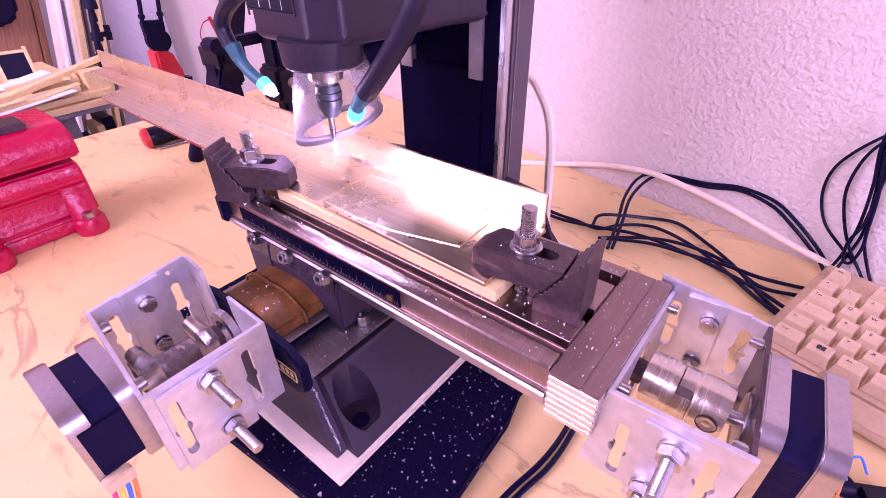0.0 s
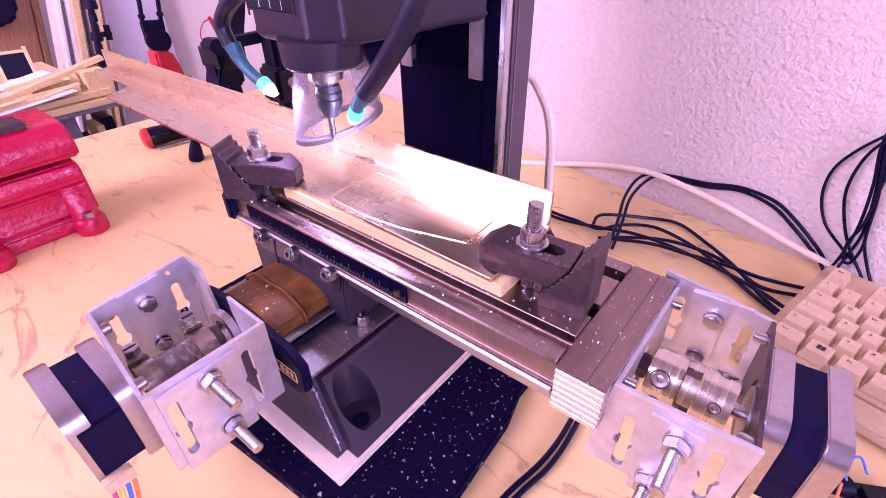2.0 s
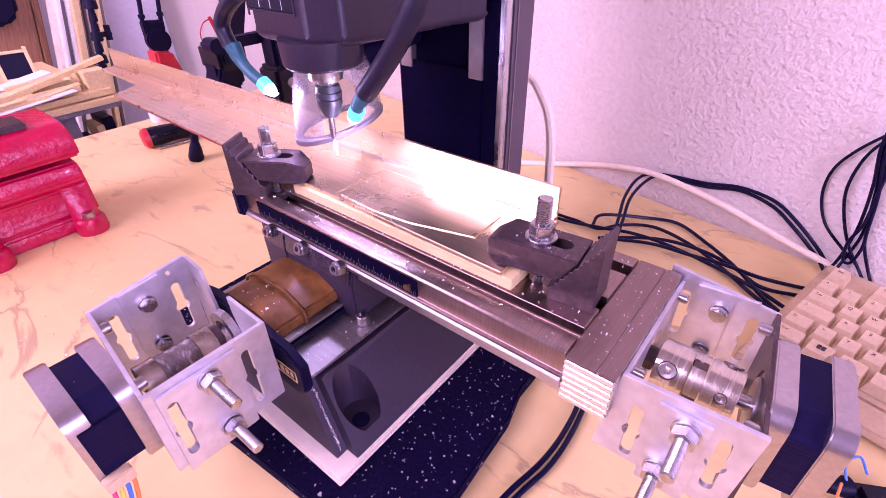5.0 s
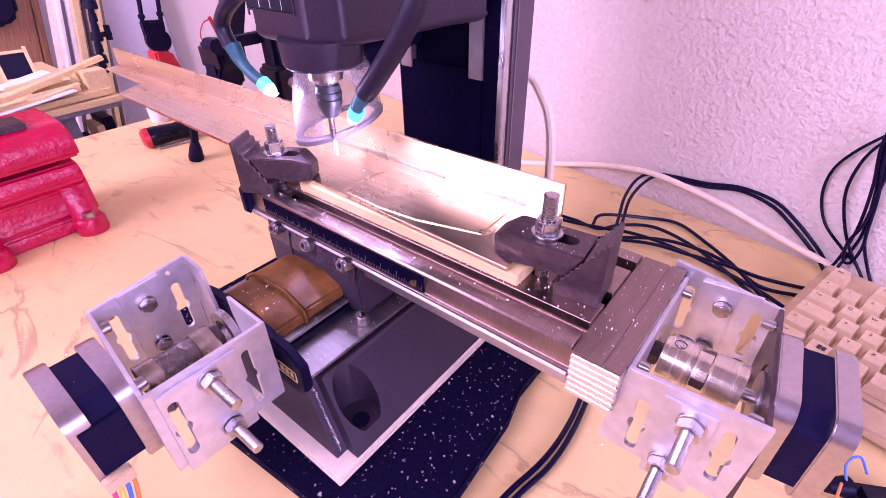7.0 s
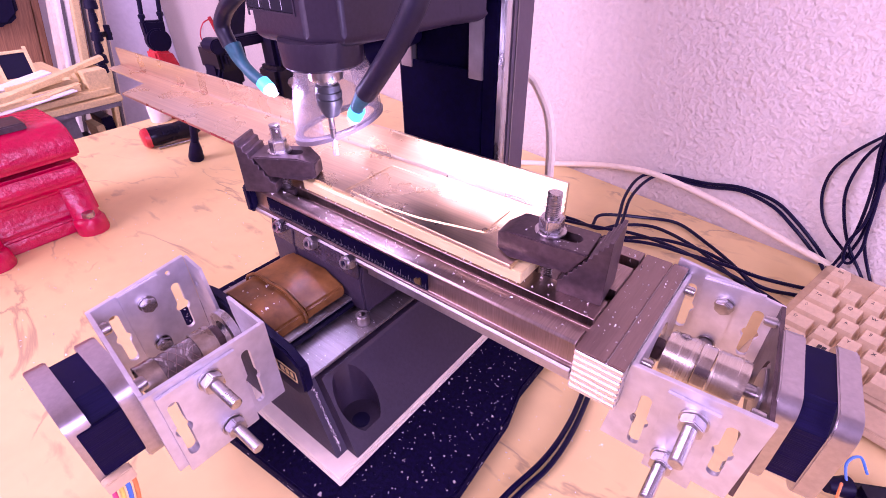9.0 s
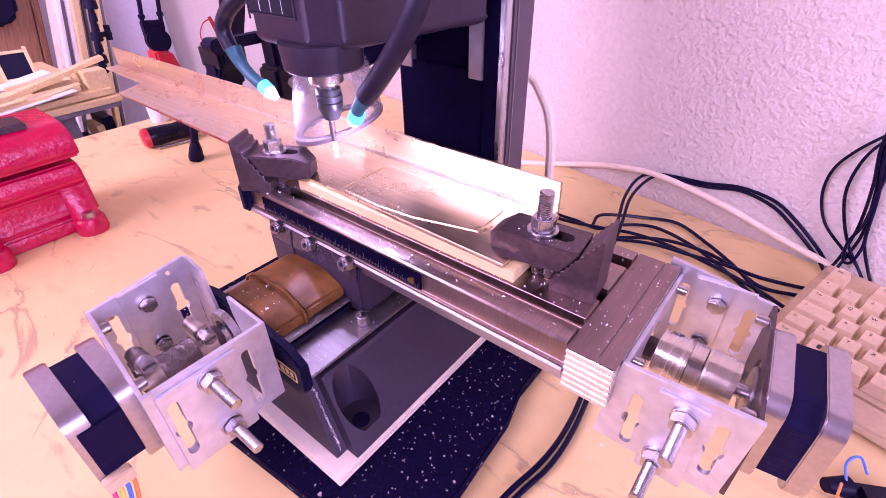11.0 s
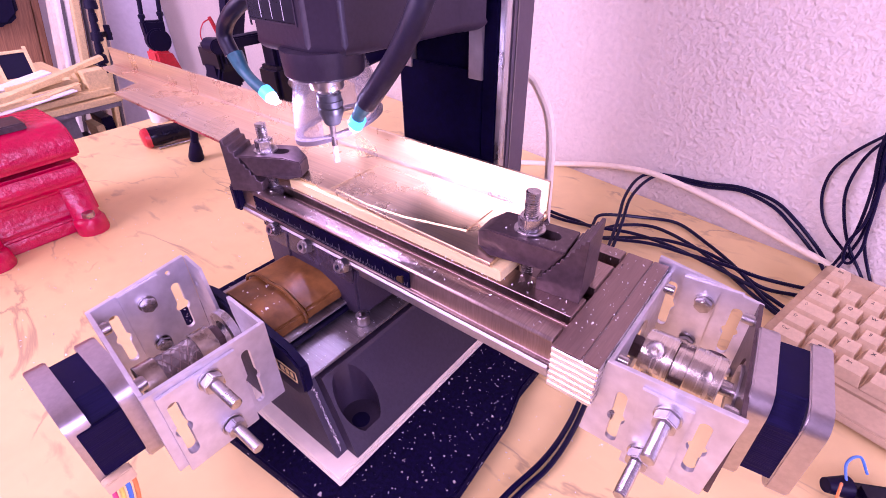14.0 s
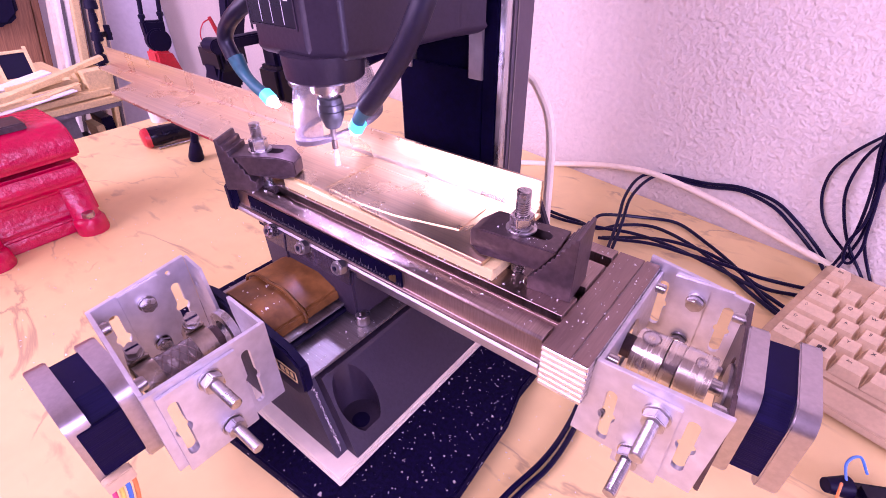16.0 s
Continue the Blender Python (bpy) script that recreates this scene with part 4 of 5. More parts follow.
def screwdriver():
    s = thing("screwdriver", at(-430, 85, 0), "red and black handled screwdriver lying on the worktop", "screwdriver")
    p0, p1 = Vector((-475.4, 61, 12)), Vector((-460.824, 139.645, 13))
    d = (p1 - p0).normalized()
    part("handle", lathe([(0, 0), (9, 0.5), (11, 4), (11.4, 14), (10, 34), (11.4, 48), (8, 60), (4, 66), (0, 66)], p0, d, 24), "black_gloss", s)
    part("end_cap", lathe([(0, -3.5), (8, -3), (10.6, -1), (11.6, 3), (11.8, 5)], p0, d, 24), "red_plastic", s, "red end cap")
    part("blade", cyl(p0 + d * 64 + Vector((0, 0, -3)), p0 + d * 140 + Vector((0, 0, -8)), 2.6), "bolt", s)
    k = thing("tripod_leg", at(-395, 78, 0), "black rubber-tipped tripod leg standing on the worktop", "tripod")
    part("foot", lathe([(0, 0), (7.4, 0.5), (8.2, 4), (6.6, 14), (4.6, 21), (0, 22)], (-395.1, 78.3, 0), (0.06, 0.18, 0.98), 22), "black", k, "rubber foot")
    part("tube", lathe([(0, 20), (4.0, 20), (4.0, 92), (0, 92)], (-395.1, 78.3, 0), (0.06, 0.18, 0.98), 18), "black", k)


screwdriver()


def rod_and_cap():
    solo("steel_rod", cyl((-459.4, 67.2, 1.8), (-451.6, 112.5, 1.8), 1.6), "bolt", "thin bright steel rod lying on the worktop", "rod")
    c = thing("bottle", at(-560, 118, 0), "small white bottle standing behind the screwdriver", "bottle")
    part("body", lathe([(0, 0), (12, 0), (13, 2), (13, 24), (0, 24)], (-560, 118, 0), (0, 0, 1), 28), "paper", c)
    part("cap", lathe([(0, 24), (9, 24), (9.5, 26), (9.5, 34), (0, 35)], (-560, 118, 0), (0, 0, 1), 28), "paper", c)


rod_and_cap()


def cable(name, pts, r, material, label, group):
    c = solo(name, tube(pts, r, 10, 10), material, label, "cable", group)
    return c


def cables():
    W = lambda s, off, z: tuple(wall_at(s, off) + Vector((0, 0, z)))
    cable("mains_cable", [(-117.5, 273, 2.6), (-94.7, 288.3, 2.6), (-68.9, 303.9, 2.6), (-28.5, 304, 13.1), (8, 296.9, 22.8), (41.4, 290.4, 27.4), (73.2, 284.2, 25.5), (107.8, 277.5, 20.8), (135.7, 272, 14.8), (161.6, 267, 9.6), (185.5, 262.4, 5.3), (207.4, 254.7, 2.6), (226.7, 242.7, 2.6)], 2.7, "white_cable", "white mains cable sagging along the wall", "white cables")
    cable("motor_cable", [(-50, 122, 160), (-34, 140, 146), (-18.5, 150, 136), (-10.5, 150, 128), (-2.5, 150, 114.5), (2, 150, 95.6), (2.4, 152, 74.5), (0, 160, 40), (-8, 176, 5), (-40, 205, 4)], 3.2, "white_cable", "white cable hanging from the mill column", "white cables")
    sets = [
        [(-60, 218, 3), (-14, 212, 3), (5, 212, 3), (26, 211, 3), (40, 227, 4), (64, 240, 4), (99, 229, 4), (128, 210, 3), (146, 195, 3), (170, 178, 3), (200, 160, 3)],
        [(-60, 210, 3), (-14, 206, 3), (5, 206, 4), (28, 205, 8), (54, 213, 8), (81, 213, 8), (117, 207, 7), (150, 200, 4), (172, 190, 3), (200, 180, 3)],
        [(44.1, 187.3, 3), (41.2, 203.5, 7), (37.4, 222, 13), (30.7, 248.8, 18), (28.2, 280.6, 21), (35.2, 295.4, 24.2), (55.6, 291.5, 29.4), (84.5, 285.9, 33.2), (109.9, 280.9, 39.4), (135.5, 276, 37.7), (154.7, 272.2, 27.5), (175.6, 268.2, 11.2), (186, 259.3, 2.6)],
        [(46.9, 189.5, 3), (44.8, 203.1, 7), (41.8, 219.6, 13), (35.4, 249.8, 18), (35.5, 279.1, 21), (43.2, 293.9, 25.4), (58.6, 290.9, 27.7), (85.4, 285.7, 30.3), (110.8, 280.8, 36.7), (134.9, 276.1, 33.4), (152.1, 272.7, 23.8), (173, 268.7, 8.2), (183.6, 255.7, 2.6)],
        [(20, 213, 4), (20, 222, 8), (28, 233, 7), (50, 252, 3), (76, 260, 3), (104, 243, 3), (131, 216, 6), (154, 193, 4), (169, 183, 3), (200, 165, 3)],
        [(32, 196, 4), (70, 205, 9), (100, 208, 9), (125, 212, 8), (147, 214, 6), (172, 222, 4), (200, 230, 4)],
        [(34, 200, 3), (72, 222, 5), (104, 226, 5), (128, 218, 5), (150, 204, 5), (174, 213, 3), (200, 220, 3)],
    ]
    for p in sets:
        cable("motor_lead", p, 1.4, "black_cable", "thin black cable looped on the worktop", "black cables")
    up = [
        [(182.4, 264, 109.6), (168.8, 266.6, 92), (160.9, 268.2, 74.8), (161.5, 268, 55), (170.5, 266.3, 35.3), (186.4, 263.2, 21.1), (198.3, 260.9, 12.4), (207.4, 254.7, 2.6), (213.3, 232.4, 2.6)],
        [(182.8, 261.9, 108.5), (174.8, 263.4, 92.6), (172.2, 263.9, 75.4), (173.8, 263.6, 58.7), (181.4, 262.1, 39), (189.9, 260.5, 24), (201, 258.3, 10.1), (209.5, 244.5, 2.6)],
        [(178, 260.8, 120.4), (178.5, 260.7, 98.4), (184.4, 259.5, 72.4), (188.1, 258.8, 43.3), (187.5, 258.9, 18.9), (185, 258.6, 2.6)],
        [(180.2, 263.4, 114.8), (180.9, 263.3, 94.3), (187.5, 262, 68.2), (192.2, 261.1, 39), (191, 261.3, 18.1), (187.7, 256.3, 2.6)],
        [(181.1, 258.1, 112.9), (182.6, 257.8, 92.7), (189, 256.6, 68.8), (193.4, 255.7, 42.2), (195.4, 255.3, 29.2), (193.9, 255.6, 16.1), (189.5, 256.5, 16.1), (187, 257, 29.6), (189.8, 256.4, 47.3), (188.1, 256.8, 74.7), (187.2, 256.9, 98.1)],
        [(184.7, 260.5, 107.5), (185.3, 260.4, 88.6), (191.2, 259.2, 57.7), (195.6, 258.4, 32.4), (207.3, 256.1, 9.4), (214.8, 233.5, 2.6)],
    ]
    for p in up:
        cable("wall_lead", p, 1.05, "black_cable", "black cable hanging down the papered wall", "wall cables")
    for p in ([(80, 90, 3), (91, 41, 3), (94, 14, 3), (93, -8, 3), (88, -34, 3), (84, -75, 3)], [(86, 90, 3), (94.5, 41, 3), (97.5, 14, 3), (97, -8, 3), (92, -34, 3), (89, -75, 3)]):
        cable("motor_lead", p, 1.4, "black_cable", "thin black cable looped on the worktop", "black cables")


cables()


def keyboard():
    K = at(165.5, 162.5, 0, 0, 0, -15) @ Matrix.Diagonal((0.66, 0.81, 0.85, 1))
    k = thing("keyboard", K, "old beige computer keyboard with dark legends", "keyboard")
    part("case", prism([(-28, 0), (-28, 9), (-4, 13), (94, 22), (102, 20), (102, 0)], "x", -7, 330, 2.0), "key_body", k, local=True)
    part("wrist_edge", prism([(-29, 3), (-50, 2), (-52, 4), (-50, 8), (-29, 10)], "x", -7, 330, 1.0), "key_body", k, local=True)
    M4 = {}

    def cap(w):
        if w not in M4:
            bm = bmesh.new()
            a = [bm.verts.new(p) for p in ((0.4, 0.4, 0), (w - 0.4, 0.4, 0), (w - 0.4, 16.9, 0), (0.4, 16.9, 0))]
            b = [bm.verts.new(p) for p in ((3, 2.4, 8), (w - 3, 2.4, 8), (w - 3, 14.5, 8.6), (3, 14.5, 8.6))]
            bm.faces.new(a[::-1])
            bm.faces.new(b)
            for i in range(4):
                bm.faces.new((a[i], a[(i + 1) % 4], b[(i + 1) % 4], b[i]))
            bevel(bm, 0.7, 2, 20)
            bm.transform(Matrix.Diagonal((0.001, 0.001, 0.001, 1)))
            me = bpy.data.meshes.new("key")
            bm.to_mesh(me)
            bm.free()
            me.materials.append(M["key"])
            M4[w] = me
        return M4[w]

    rows = [[("Ctrl", 27), ("", 24), ("Alt", 24), ("", 110), ("Alt", 24), ("", 24)],
            [("\u21e7", 24), ("<", 19), ("Y", 19), ("X", 19), ("C", 19), ("V", 19), ("B", 19), ("N", 19), ("M", 19)],
            [("\u21e9", 33), ("A", 19), ("S", 19), ("D", 19), ("F", 19), ("G", 19), ("H", 19), ("J", 19)],
            [("Tab", 28), ("Q", 19), ("W", 19), ("E", 19), ("R", 19), ("T", 19), ("Z", 19), ("U", 19)],
            [("^", 19), ("1", 19), ("2", 19), ("3", 19), ("4", 19), ("5", 19), ("6", 19), ("7", 19)],
            [("Esc", 19), (None, 19), ("F1", 19), ("F2", 19), ("F3", 19), ("F4", 19)]]
    for j, row in enumerate(rows):
        x = 0.0
        y = -22 + j * 17.6 + (4 if j == 5 else 0)
        z = 10.6 + j * 1.75
        for txt, w in row:
            if txt is not None:
                ob = new("key", cap(w))
                ob.parent = k
                ob.matrix_basis = at(x, y, z, 3.5)
                if txt:
                    writing(txt, 4.6 if len(txt) < 2 else 3.6, at(7.5 if len(txt) < 2 else 9, 10.5, 8.62), "ink", ob, "legend")
                elif w == 24:
                    part("legend", join(box(9, 7, 8.4, 12, 9, 8.75), box(12.5, 7, 8.4, 15.5, 9, 8.75), box(9, 9.5, 8.4, 12, 11.5, 8.75), box(12.5, 9.5, 8.4, 15.5, 11.5, 8.75)), "ink", k, local=True).parent = ob
            x += w
    return k


keyboard()


def plug():
    p = thing("black_plug", at(210, 66, 0), "small black plug with coloured wire ends", "plug")
    part("shell", moved(box(-14, -9, 0, 16, 9, 13, 3), Matrix.Translation((225, 64, 0)) @ Matrix.Rotation(radians(28), 4, "Z")), "black_gloss", p)
    part("boot", moved(cyl((0, 0, 9), (10, 0, 10), 5, 3.2), Matrix.Translation((209, 63, 0)) @ Matrix.Rotation(radians(215), 4, "Z")), "black", p)
    for pts, mt in (([(203, 74, 10), (199, 82, 18), (203, 88, 20), (208, 86, 14)], "blue_wire"), ([(200, 70, 8), (197, 66, 22), (198, 62, 14)], "orange_wire")):
        part("wire", tube([(a + 6, b - 15, c) for a, b, c in pts], 0.6, 8), mt, p)


M["blue_wire"] = mat("blue_wire", (0.05, 0.2, 0.65), 0.4)
M["orange_wire"] = mat("orange_wire", (0.8, 0.25, 0.05), 0.4)
M["red_wire"] = mat("pink_wire", (0.75, 0.08, 0.2), 0.4)
M["yellow_wire"] = mat("yellow_wire", (0.8, 0.65, 0.1), 0.4)
plug()


def motor_wires():
    w = thing("motor_plug", at(-18, -141, 51), "beige motor plug with four coloured wires on the motor", "wire plug")
    part("housing", box(-20.2, -146, 48.5, -15.8, -136, 54.5, 0.5), "key", w)
    for i, mt in enumerate(("red_wire", "yellow_wire", "blue_wire", "orange_wire")):
        y = -144.6 + i * 2.4
        part("wire", tube([(-18, y, 49), (-17.5, y - 0.5, 44), (-18, y - 2.5, 34), (-19, y - 7, 18), (-20, y - 14, 2)], 0.85, 8), mt, w)


motor_wires()


def background():
    door = thing("wardrobe_door", at(-1500, 0, -720, -11, 0, 0), "brown wood-veneer door panel leaning in the corner", "door")
    part("panel", box(-40, -760, 0, 0, 107, 1500, 2), "wood_brown", door, local=True)
    part("edge_strip", box(-40, 109, 0, 4, 124, 1500, 2), "wood_brown", door, local=True)
    bag = thing("black_bag", at(-1485, 150, 20), "dark cloth bag hanging on the door panel", "bag")
    part("cloth", prism([(40, 60), (120, 22), (190, 18), (222, 40), (236, 120), (240, 320), (40, 320)], "x", -1498, -1462, 10, 3), "black", bag)
    tall = ((-1420, 100, 9, "white_board", -13), (-1400, 112, 8, "paper", -12.6), (-1412, 124, 10, "grey_board", -12.6), (-1404, 136, 10, "paper", -12.3), (-1385, 152, 15, "wood", -12), (-1412, 166, 8, "wood_brown", -12),
            (-1425, 176, 12, "paper", -11.6), (-1405, 190, 8, "grey_board", -11.2), (-1398, 200, 12, "white_board", -10.8), (-1390, 216, 9, "wood", -11), (-1430, 226, 13, "paper", -10.5), (-1410, 240, 7, "grey_board", -10.3),
            (-1425, 250, 10, "white_board", -10))
    for x, y, w, mt, lean in tall:
        s = thing("leaning_plank", at(x, y, -720, lean, 0, 0), {"white_board": "white painted board leaning upright", "wood": "pale wooden plank leaning upright",
                                                                 "grey_board": "dark grey strip leaning upright", "wood_brown": "brown wooden strip leaning upright", "paper": "white plastic profile leaning upright"}[mt], "plank", "leaning planks")
        part("board", box(-18, -w / 2, 0, 18, w / 2, 1300, 1.5), mt, s, local=True)
    t = thing("side_table", at(-950, -40, -720), "grey side table loaded with wood offcuts", "table")
    part("tabletop", box(-1180, -420, -34, -795, 152, -26, 1), "grey_board", t, "wooden tabletop")
    part("top_board", box(-1180, -420, -25.8, -792, 156, -16, 1), "wood", t, "pale wooden top board")
    for x, y in ((-1150, -380), (-830, -380), (-1150, 130), (-830, 70)):
        part("leg", box(x - 14, y - 14, -720, x + 14, y + 14, -34, 1), "grey_board", t)
    for i, (x, y, w, h, mt) in enumerate(((-840, 96, 14, 640, "cardboard"), (-850, 116, 12, 655, "wood"), (-870, 136, 18, 660, "black"), (-900, 190, 60, 610, "grey_board"), (-840, 60, 22, 650, "wood_brown"))):
        b = thing("stored_board", at(x, y, -720), ("dark box", "pale wood offcut", "black panel", "grey panel", "brown wood panel")[i] + " standing below the side table", "board", "boards below")
        part("board", box(x - 25, y - w / 2, -720, x + 25, y + w / 2, -720 + h, 1), mt, b)

    def stick(p0, p1, w, h, mt, label):
        p0, p1 = Vector(p0), Vector(p1)
        d = p1 - p0
        s = thing("wood_offcut", Matrix.Translation((p0 + p1) / 2000), label, "wood offcut", "wood offcuts")
        bm = box(-d.length / 2, -w / 2, -h / 2, d.length / 2, w / 2, h / 2, 0.6)
        a = math.atan2(d.y, d.x)
        e = math.asin(d.z / d.length)
        part("stick", moved(bm, Matrix.Rotation(a, 4, "Z") @ Matrix.Rotation(-e, 4, "Y")), mt, s, local=True)

    pale = "pale wood offcut in the pile on the side table"
    stick((-820, -60, -6), (-842, 122, 26), 20, 8, "wood", pale)
    stick((-850, 40, 8), (-842, 164, 36), 16, 7, "wood", pale)
    stick((-812, 6, -12), (-806, 148, -8), 14, 9, "wood", pale)
    stick((-800, -70, -10), (-812, 96, 4), 40, 2, "paper", "white card sheet on the wood pile")
    stick((-870, -30, 4), (-880, 90, 22), 34, 3, "paper", "white card sheet on the wood pile")
    stick((-806, -20, -4), (-800, 60, 2), 9, 8, "wood", pale)
    stick((-880, 60, 2), (-835, 120, 16), 22, 14, "wood", pale)
    stick((-830, 60, -11), (-812, 128, -6), 12, 8, "wood", pale)
    stick((-795, -90, -2), (-803, 30, 6), 14, 2, "wood", "thin pale veneer strip on the wood pile")
    stick((-815, -40, 6), (-838, 92, 14), 10, 3, "wood", "thin pale veneer strip on the wood pile")
    stick((-868, -60, 10), (-860, 60, 16), 26, 2, "paper", "white card sheet on the wood pile")
    stick((-846, 20, 15), (-836, 110, 22), 8, 5, "wood", pale)
    stick((-808, 40, 0), (-818, 110, 9), 16, 2, "wood", "thin pale veneer strip on the wood pile")
    stick((-858, 70, 14), (-822, 104, 18), 7, 4, "wood", pale)
    blk = thing("wood_block", at(-825, 138, -16), "pale plywood block at the end of the side table", "wood block")
    part("block", box(-850, 118, -15.8, -806, 152, 25, 1), "wood", blk)
    fr = thing("small_frame", at(-1000, 84, 0), "small wooden frame with a dark panel", "frame")
    F = Matrix.Translation((-1010, 78, -15)) @ Matrix.Rotation(radians(78), 4, "Z") @ Matrix.Rotation(radians(70), 4, "X")
    for q in ((-26, 0, -20, 60), (20, 0, 26, 60), (-20, 4, 20, 9), (-20, 50, 20, 55)):
        part("frame_bar", moved(box(q[0], q[1], -3, q[2], q[3], 3, 0.5), F), "wood", fr)
    part("panel", moved(box(-20, 9, -1, 20, 50, 1), F), "black", fr, "dark mesh panel")
    rnd = random.Random(4)
    for i in range(16):
        x, y = -1000 + rnd.uniform(-120, 60), -40 + rnd.uniform(-50, 60)
        c = thing("clutter_piece", at(x, y, -15, 0, 0, rnd.uniform(0, 180)), "small tool or offcut in the side table clutter", "clutter", "side table clutter")
        L, w = rnd.uniform(14, 40), rnd.uniform(3, 9)
        part("piece", box(-L, -w, 0, L, w, rnd.uniform(6, 40), 1.2), rnd.choice(("red_plastic", "paper", "cardboard", "black", "wood", "alu_cast")), c, local=True)

    # black camera stands
    s = thing("camera_stand", at(-900, 175, -16), "black jointed camera stand on the side table", "tripod", "camera stands")
    part("column", cyl((-900, 172, -15.8), (-900, 200, 130), 5), "black", s)
    for z, r in ((6, 9), (22, 11), (40, 7), (58, 10), (72, 6.5), (88, 7), (108, 11)):
        y = 172 + 28 * (z + 16) / 146
        part("joint", cyl((-900, y, z - 7), (-900, y + 2, z + 8), r, r * 0.8, 20, 1.5), "black", s)
    part("lever", box(-904, 186, 56, -896, 212, 64, 1.5), "black_gloss", s)
    part("knob", cyl((-900, 206, 50), (-900, 208, 74), 5), "black", s)
    part("knob", cyl((-885, 160, 12), (-870, 150, 12), 8, bev=1), "black_gloss", s)
    # fork shaped stand on a red foot
    f = thing("fork_stand", at(-560, 146, 0), "black forked stand on a red foot", "stand")
    part("foot", prism([(128, 0), (168, 0), (162, 60), (155, 84), (134, 88)], "x", -575, -548, 3, 3), "red_plastic", f, "red plastic foot")
    part("disc", cyl((-563, 146, 98), (-550, 145, 98), 14.5, bev=2), "black", f)
    part("stem", prism([(133, 100), (157, 100), (160, 120), (133, 122)], "x", -566, -554, 2), "black", f)
    for y0, y1 in ((135, 148), (158, 170)):
        pr = part("prong", cyl((-560, y0, 118), (-560, y1, 190), 2.6), "black", f)
        for q in (0.12, 0.4, 0.62):
            c = Vector((-560, y0 + (y1 - y0) * q, 118 + 72 * q))
            part("clip", cyl(c - Vector((0, 0, 2.5)), c + Vector((0, 0, 2.5)), 4, bev=0.6), "black", pr)
    # stands close behind the machine
    a = thing("camera_tripod", at(-455, 168, 0), "black tripod head with a red lever", "tripod", "camera stands")
    back = Matrix.Translation((-50, 49.3, -78.8)) @ Matrix.Diagonal((1.35, 1.35, 1.35, 1))
    leg = join(prism([(66, 58.4), (100, 58.4), (97, 98), (108, 134), (88, 138), (80, 112), (74, 96)], "x", -316, -290, 2), box(-314, 78, 96, -292, 104, 120, 3), cyl((-303, 70, 88), (-303, 64, 88), 7, bev=1))
    part("leg_body", moved(leg, back), "black", a)
    part("clamp_block", moved(join(box(-320, 79, 112, -285, 107, 134, 3), box(-286, 84, 118, -280, 100, 128, 1.5)), back), "black_gloss", a)
    part("knob", moved(cyl((-285, 76, 96), (-276, 74, 96), 8, bev=1), back), "black", a)
    part("red_lever", moved(cyl((-302, 96, 132), (-304, 90, 155), 2.2, 1.5), back), "red_plastic", a, "red plastic lever")
    part("red_loop", moved(tube([(-302, 91, 154), (-302, 82, 151), (-302, 77, 141), (-302, 82, 130), (-302, 91, 124)], 0.55, 8), back), "red_plastic", a)
    part("arm", moved(prism([(100, 138), (112, 127), (132, 185), (126, 214), (112, 208)], "x", -310, -296, 2), back), "black", a)
    b = thing("folded_tripod", at(-320, 163, 0), "black folded tripod leg standing on the worktop", "tripod", "camera stands")
    part("upper_tube", box(-333, 150, 94, -308, 177, 232, 4), "black", b)
    part("lower_tube", box(-329, 154, 0, -313, 173, 94, 2.5), "black", b)
    part("clamp", join(box(-337, 144, 62, -304, 183, 100, 4), box(-340, 156, 70, -336, 171, 92, 1.5)), "black_gloss", b)
    part("clamp_screw", cyl((-304, 161, 83), (-301, 160, 83), 5.4, bev=0.7), "bolt", b, "bright slotted screw")
    part("cross_arm", join(box(-338, 96, 121, -325, 153, 131, 1.5), cyl((-340, 100, 126), (-322, 100, 126), 7, bev=1)), "black", b)


background()


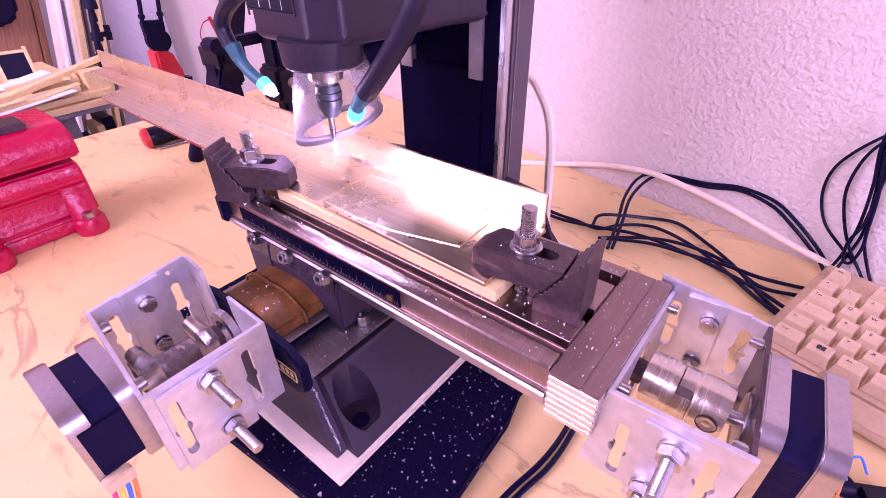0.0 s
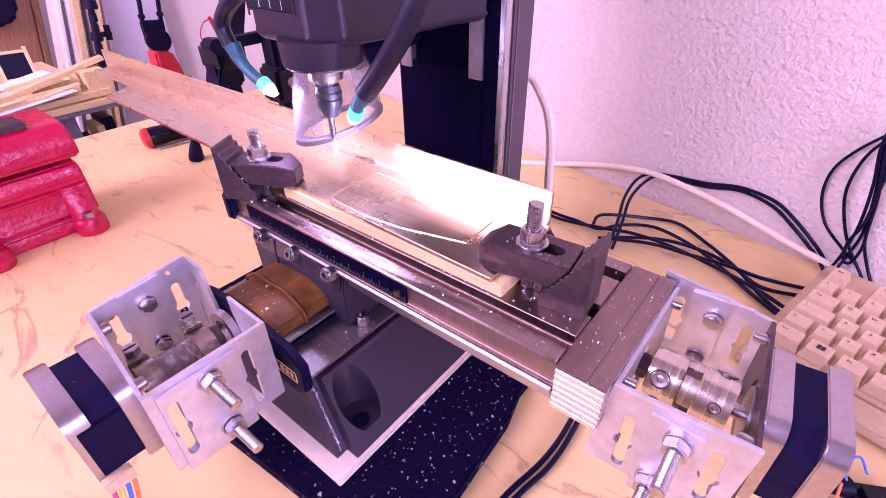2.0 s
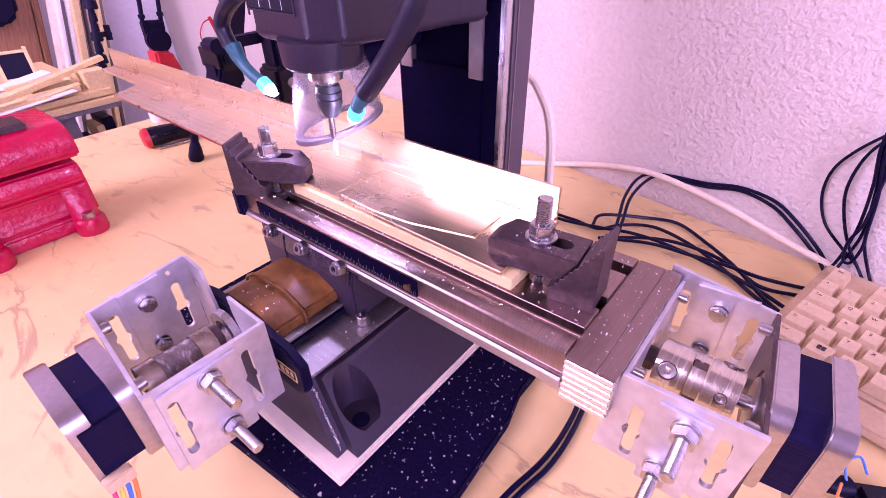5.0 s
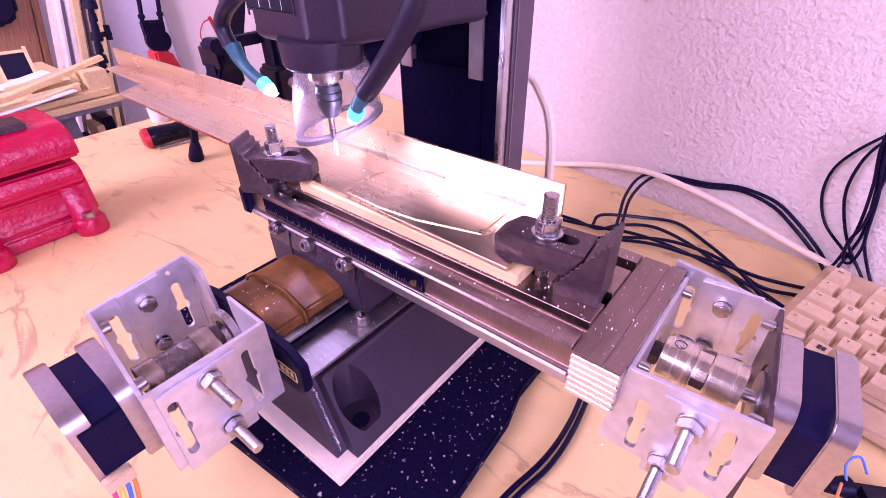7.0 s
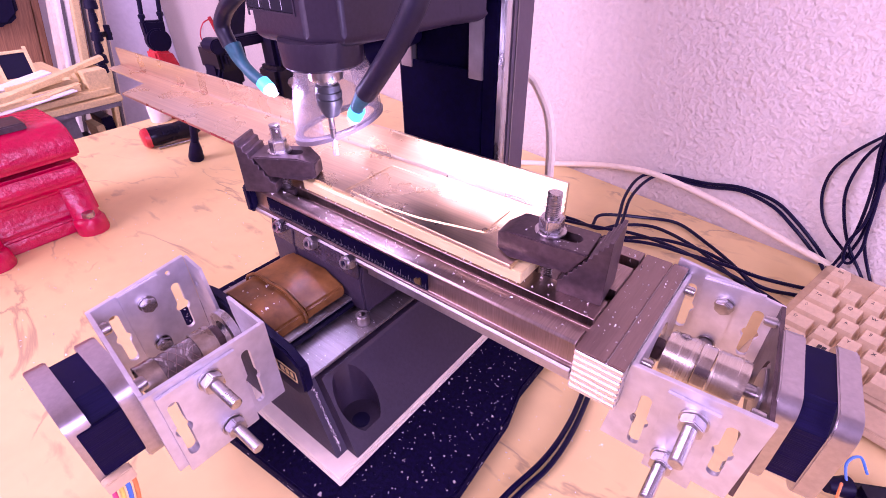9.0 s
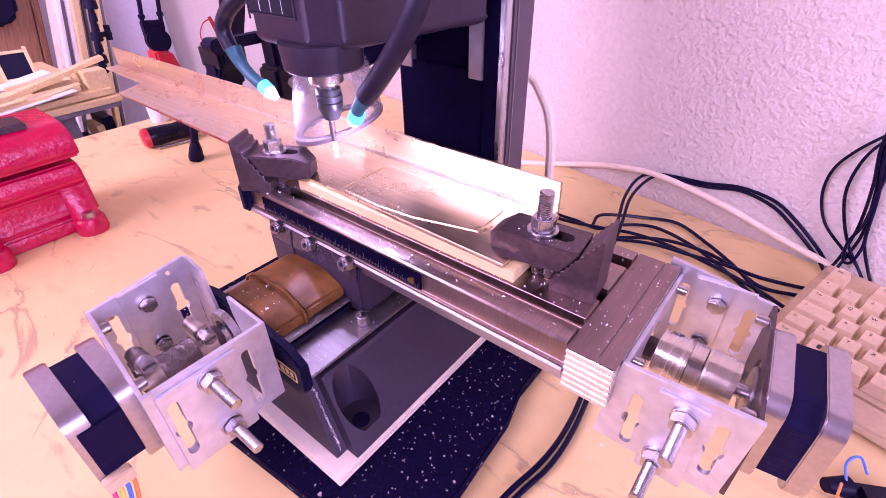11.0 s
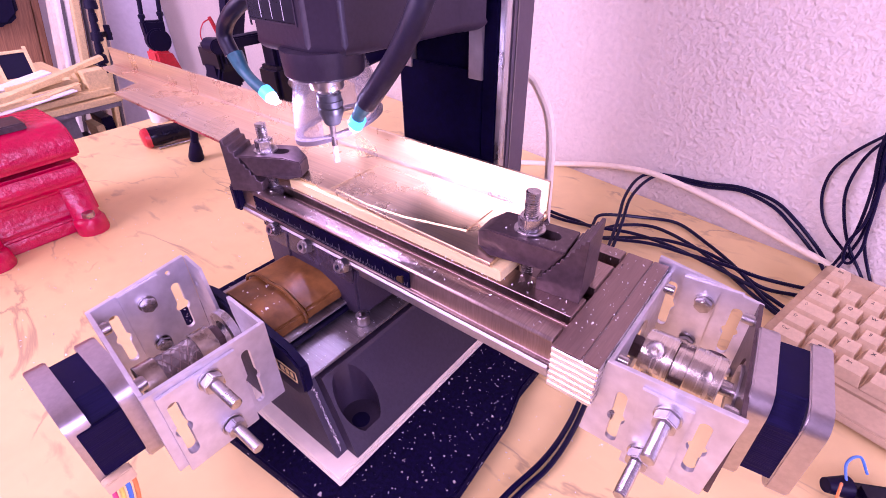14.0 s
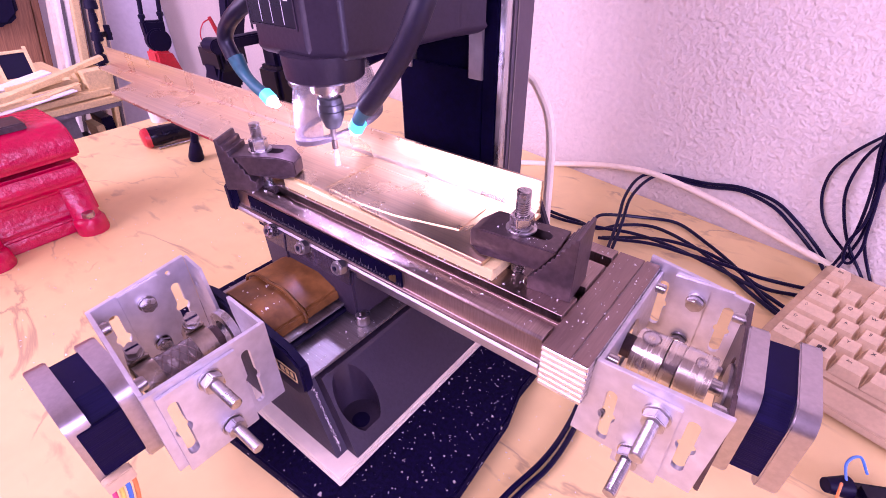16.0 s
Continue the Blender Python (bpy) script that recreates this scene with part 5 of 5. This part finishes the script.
def chips():
    """Bright milling chips strewn about, and glare flecks on one corner."""
    rnd = random.Random(11)

    def strew(name, n, place, label, origin, smin=0.35, smax=1.1):
        bm = bmesh.new()
        for _ in range(n):
            x, y, z = place(rnd)
            s = rnd.uniform(smin, smax)
            m = Matrix.Translation((x, y, z + s * 0.3)) @ Euler((rnd.uniform(0, 6), rnd.uniform(0, 6), rnd.uniform(0, 6))).to_matrix().to_4x4() @ Matrix.Diagonal((s, s * rnd.uniform(0.4, 0.9), s * 0.5, 1))
            v = [bm.verts.new(m @ Vector(c)) for c in ((1, 0, 0), (-0.6, 0.8, 0.1), (-0.5, -0.8, 0), (0, 0.1, 0.9))]
            for f in ((0, 1, 2), (0, 1, 3), (1, 2, 3), (2, 0, 3)):
                bm.faces.new([v[i] for i in f])
        t = part(name, bm, "chip", None, "", True, 0)
        t.matrix_basis = Matrix.Identity(4)
        POSE[t] = Matrix.Identity(4)
        tagged(t, label, "metal chips", kind="stuff")
        return t

    lab = "loose bright aluminium milling chips"
    on_table = lambda r: (r.uniform(-95, 99), r.choice((r.uniform(-34, -27.3), r.uniform(-19.7, -18))), 100)
    RIDERS["table"].append(strew("table_chips", 90, on_table, lab, None))
    RIDERS["table"].append(strew("table_chips", 50, lambda r: (r.uniform(66, 99), r.uniform(-19, 30), 100), lab, None))
    RIDERS["table"].append(strew("block_chips", 60, lambda r: (r.uniform(101, 117), r.uniform(-34, 36), 98.1), lab, None, 0.25, 0.8))
    RIDERS["table"].append(strew("plate_chips", 26, lambda r: (r.uniform(-60, 55), r.uniform(-12, 10), 107.8), lab, None, 0.3, 0.8))
    RIDERS["table"].append(strew("clamp_chips", 26, lambda r: (r.uniform(60, 92), r.uniform(-12, 4), 120.5), lab, None, 0.3, 0.6))
    strew("base_chips", 60, lambda r: (r.uniform(-12, 0.5), r.uniform(-64, 30), 52.2), lab, None, 0.3, 0.9)
    strew("cover_chips", 22, lambda r: (r.uniform(-55, -32), r.uniform(-64, -48), 71), lab, None, 0.3, 0.9)
    strew("mat_chips", 50, lambda r: (r.uniform(30.5, 64), r.uniform(-70, 30), 9.8), lab, None, 0.3, 1.0)
    strew("bench_chips", 90, lambda r: (r.uniform(-340, -150), r.uniform(-170, 60), 0), lab, None, 0.4, 1.3)
    strew("bench_chips", 80, lambda r: (r.uniform(75, 120), r.uniform(-60, 60), 0), lab, None, 0.3, 0.9)

    # glare of the casting's near corner put down as bright flecks, chips on the motors
    def edge(r):
        u = r.uniform(0.03, 0.8)
        return 2.2 + 24 * u + r.uniform(-0.8, 0.8), -66.6 - 5 * u + r.uniform(-0.5, 0.4), 48.6 - 34 * u
    strew("corner_glare", 150, edge, "bright flecks painting the glare along the grey casting corner", None, 0.25, 0.6)
    strew("motor_chips", 9, lambda r: (r.uniform(-58, -24), r.uniform(-146, -124), 86.6), lab, None, 0.3, 0.7)
    RIDERS["table"].append(strew("bracket_chips", 14, lambda r: (r.uniform(121, 150), r.uniform(-26, 36), 57.2), lab, None, 0.3, 0.7))


chips()


# ---- what moves ----
def travel(t):
    """The table's shift (x, y) and the head's shift (z), in millimetres, since the start."""
    a = min(t, 8.2) / 8.2
    b = max(0.0, t - 9.25) / 6.75
    return 1.87 * a - 10.2 * b, 15.8 * a - 5.4 * b, -5.8 * b


TABLE_SCREW = ((0, 0), (8.2, 984), (8.45, 984), (8.6, 976), (8.7, 945), (8.8, 905), (8.9, 860), (9.2, 739), (11.3, -443), (16, -3051))
SLIDE_SCREW = ((0, -11), (8.23, 5602), (8.62, 5602), (8.8, 5545), (9.12, 5545), (9.25, 5525), (11.3, 4940), (16, 3530))


def turns(t):
    """The angles of the table's and the cross slide's screws, in degrees."""
    return [float(np.interp(t, [q for q, _ in way], [a for _, a in way])) for way in (TABLE_SCREW, SLIDE_SCREW)]


def motions():
    slow = [0.25 * i for i in range(65)] + [8.1, 8.2, 8.3, 9.15, 9.35]
    fast = [0.1 * i for i in range(161)]
    for kind, pick in (("table", (1, 1, 0)), ("slide", (0, 1, 0)), ("head", (0, 0, 1))):
        for ob in RIDERS[kind]:
            walk(ob, [(t, Matrix.Translation([d * k / 1000 for d, k in zip(travel(t), pick)]) @ POSE[ob]) for t in sorted(slow)])
    walk(JAW, [(t, Matrix.Translation((travel(t)[0] / 1000, travel(t)[1] / 1000, 0)) @ POSE[JAW] @ pose(0, 0, 0, turns(t)[0])) for t in fast])
    walk(HOSE, [(t, POSE[HOSE] @ pose(0, 0, 0, 0, turns(t)[1])) for t in fast])


motions()
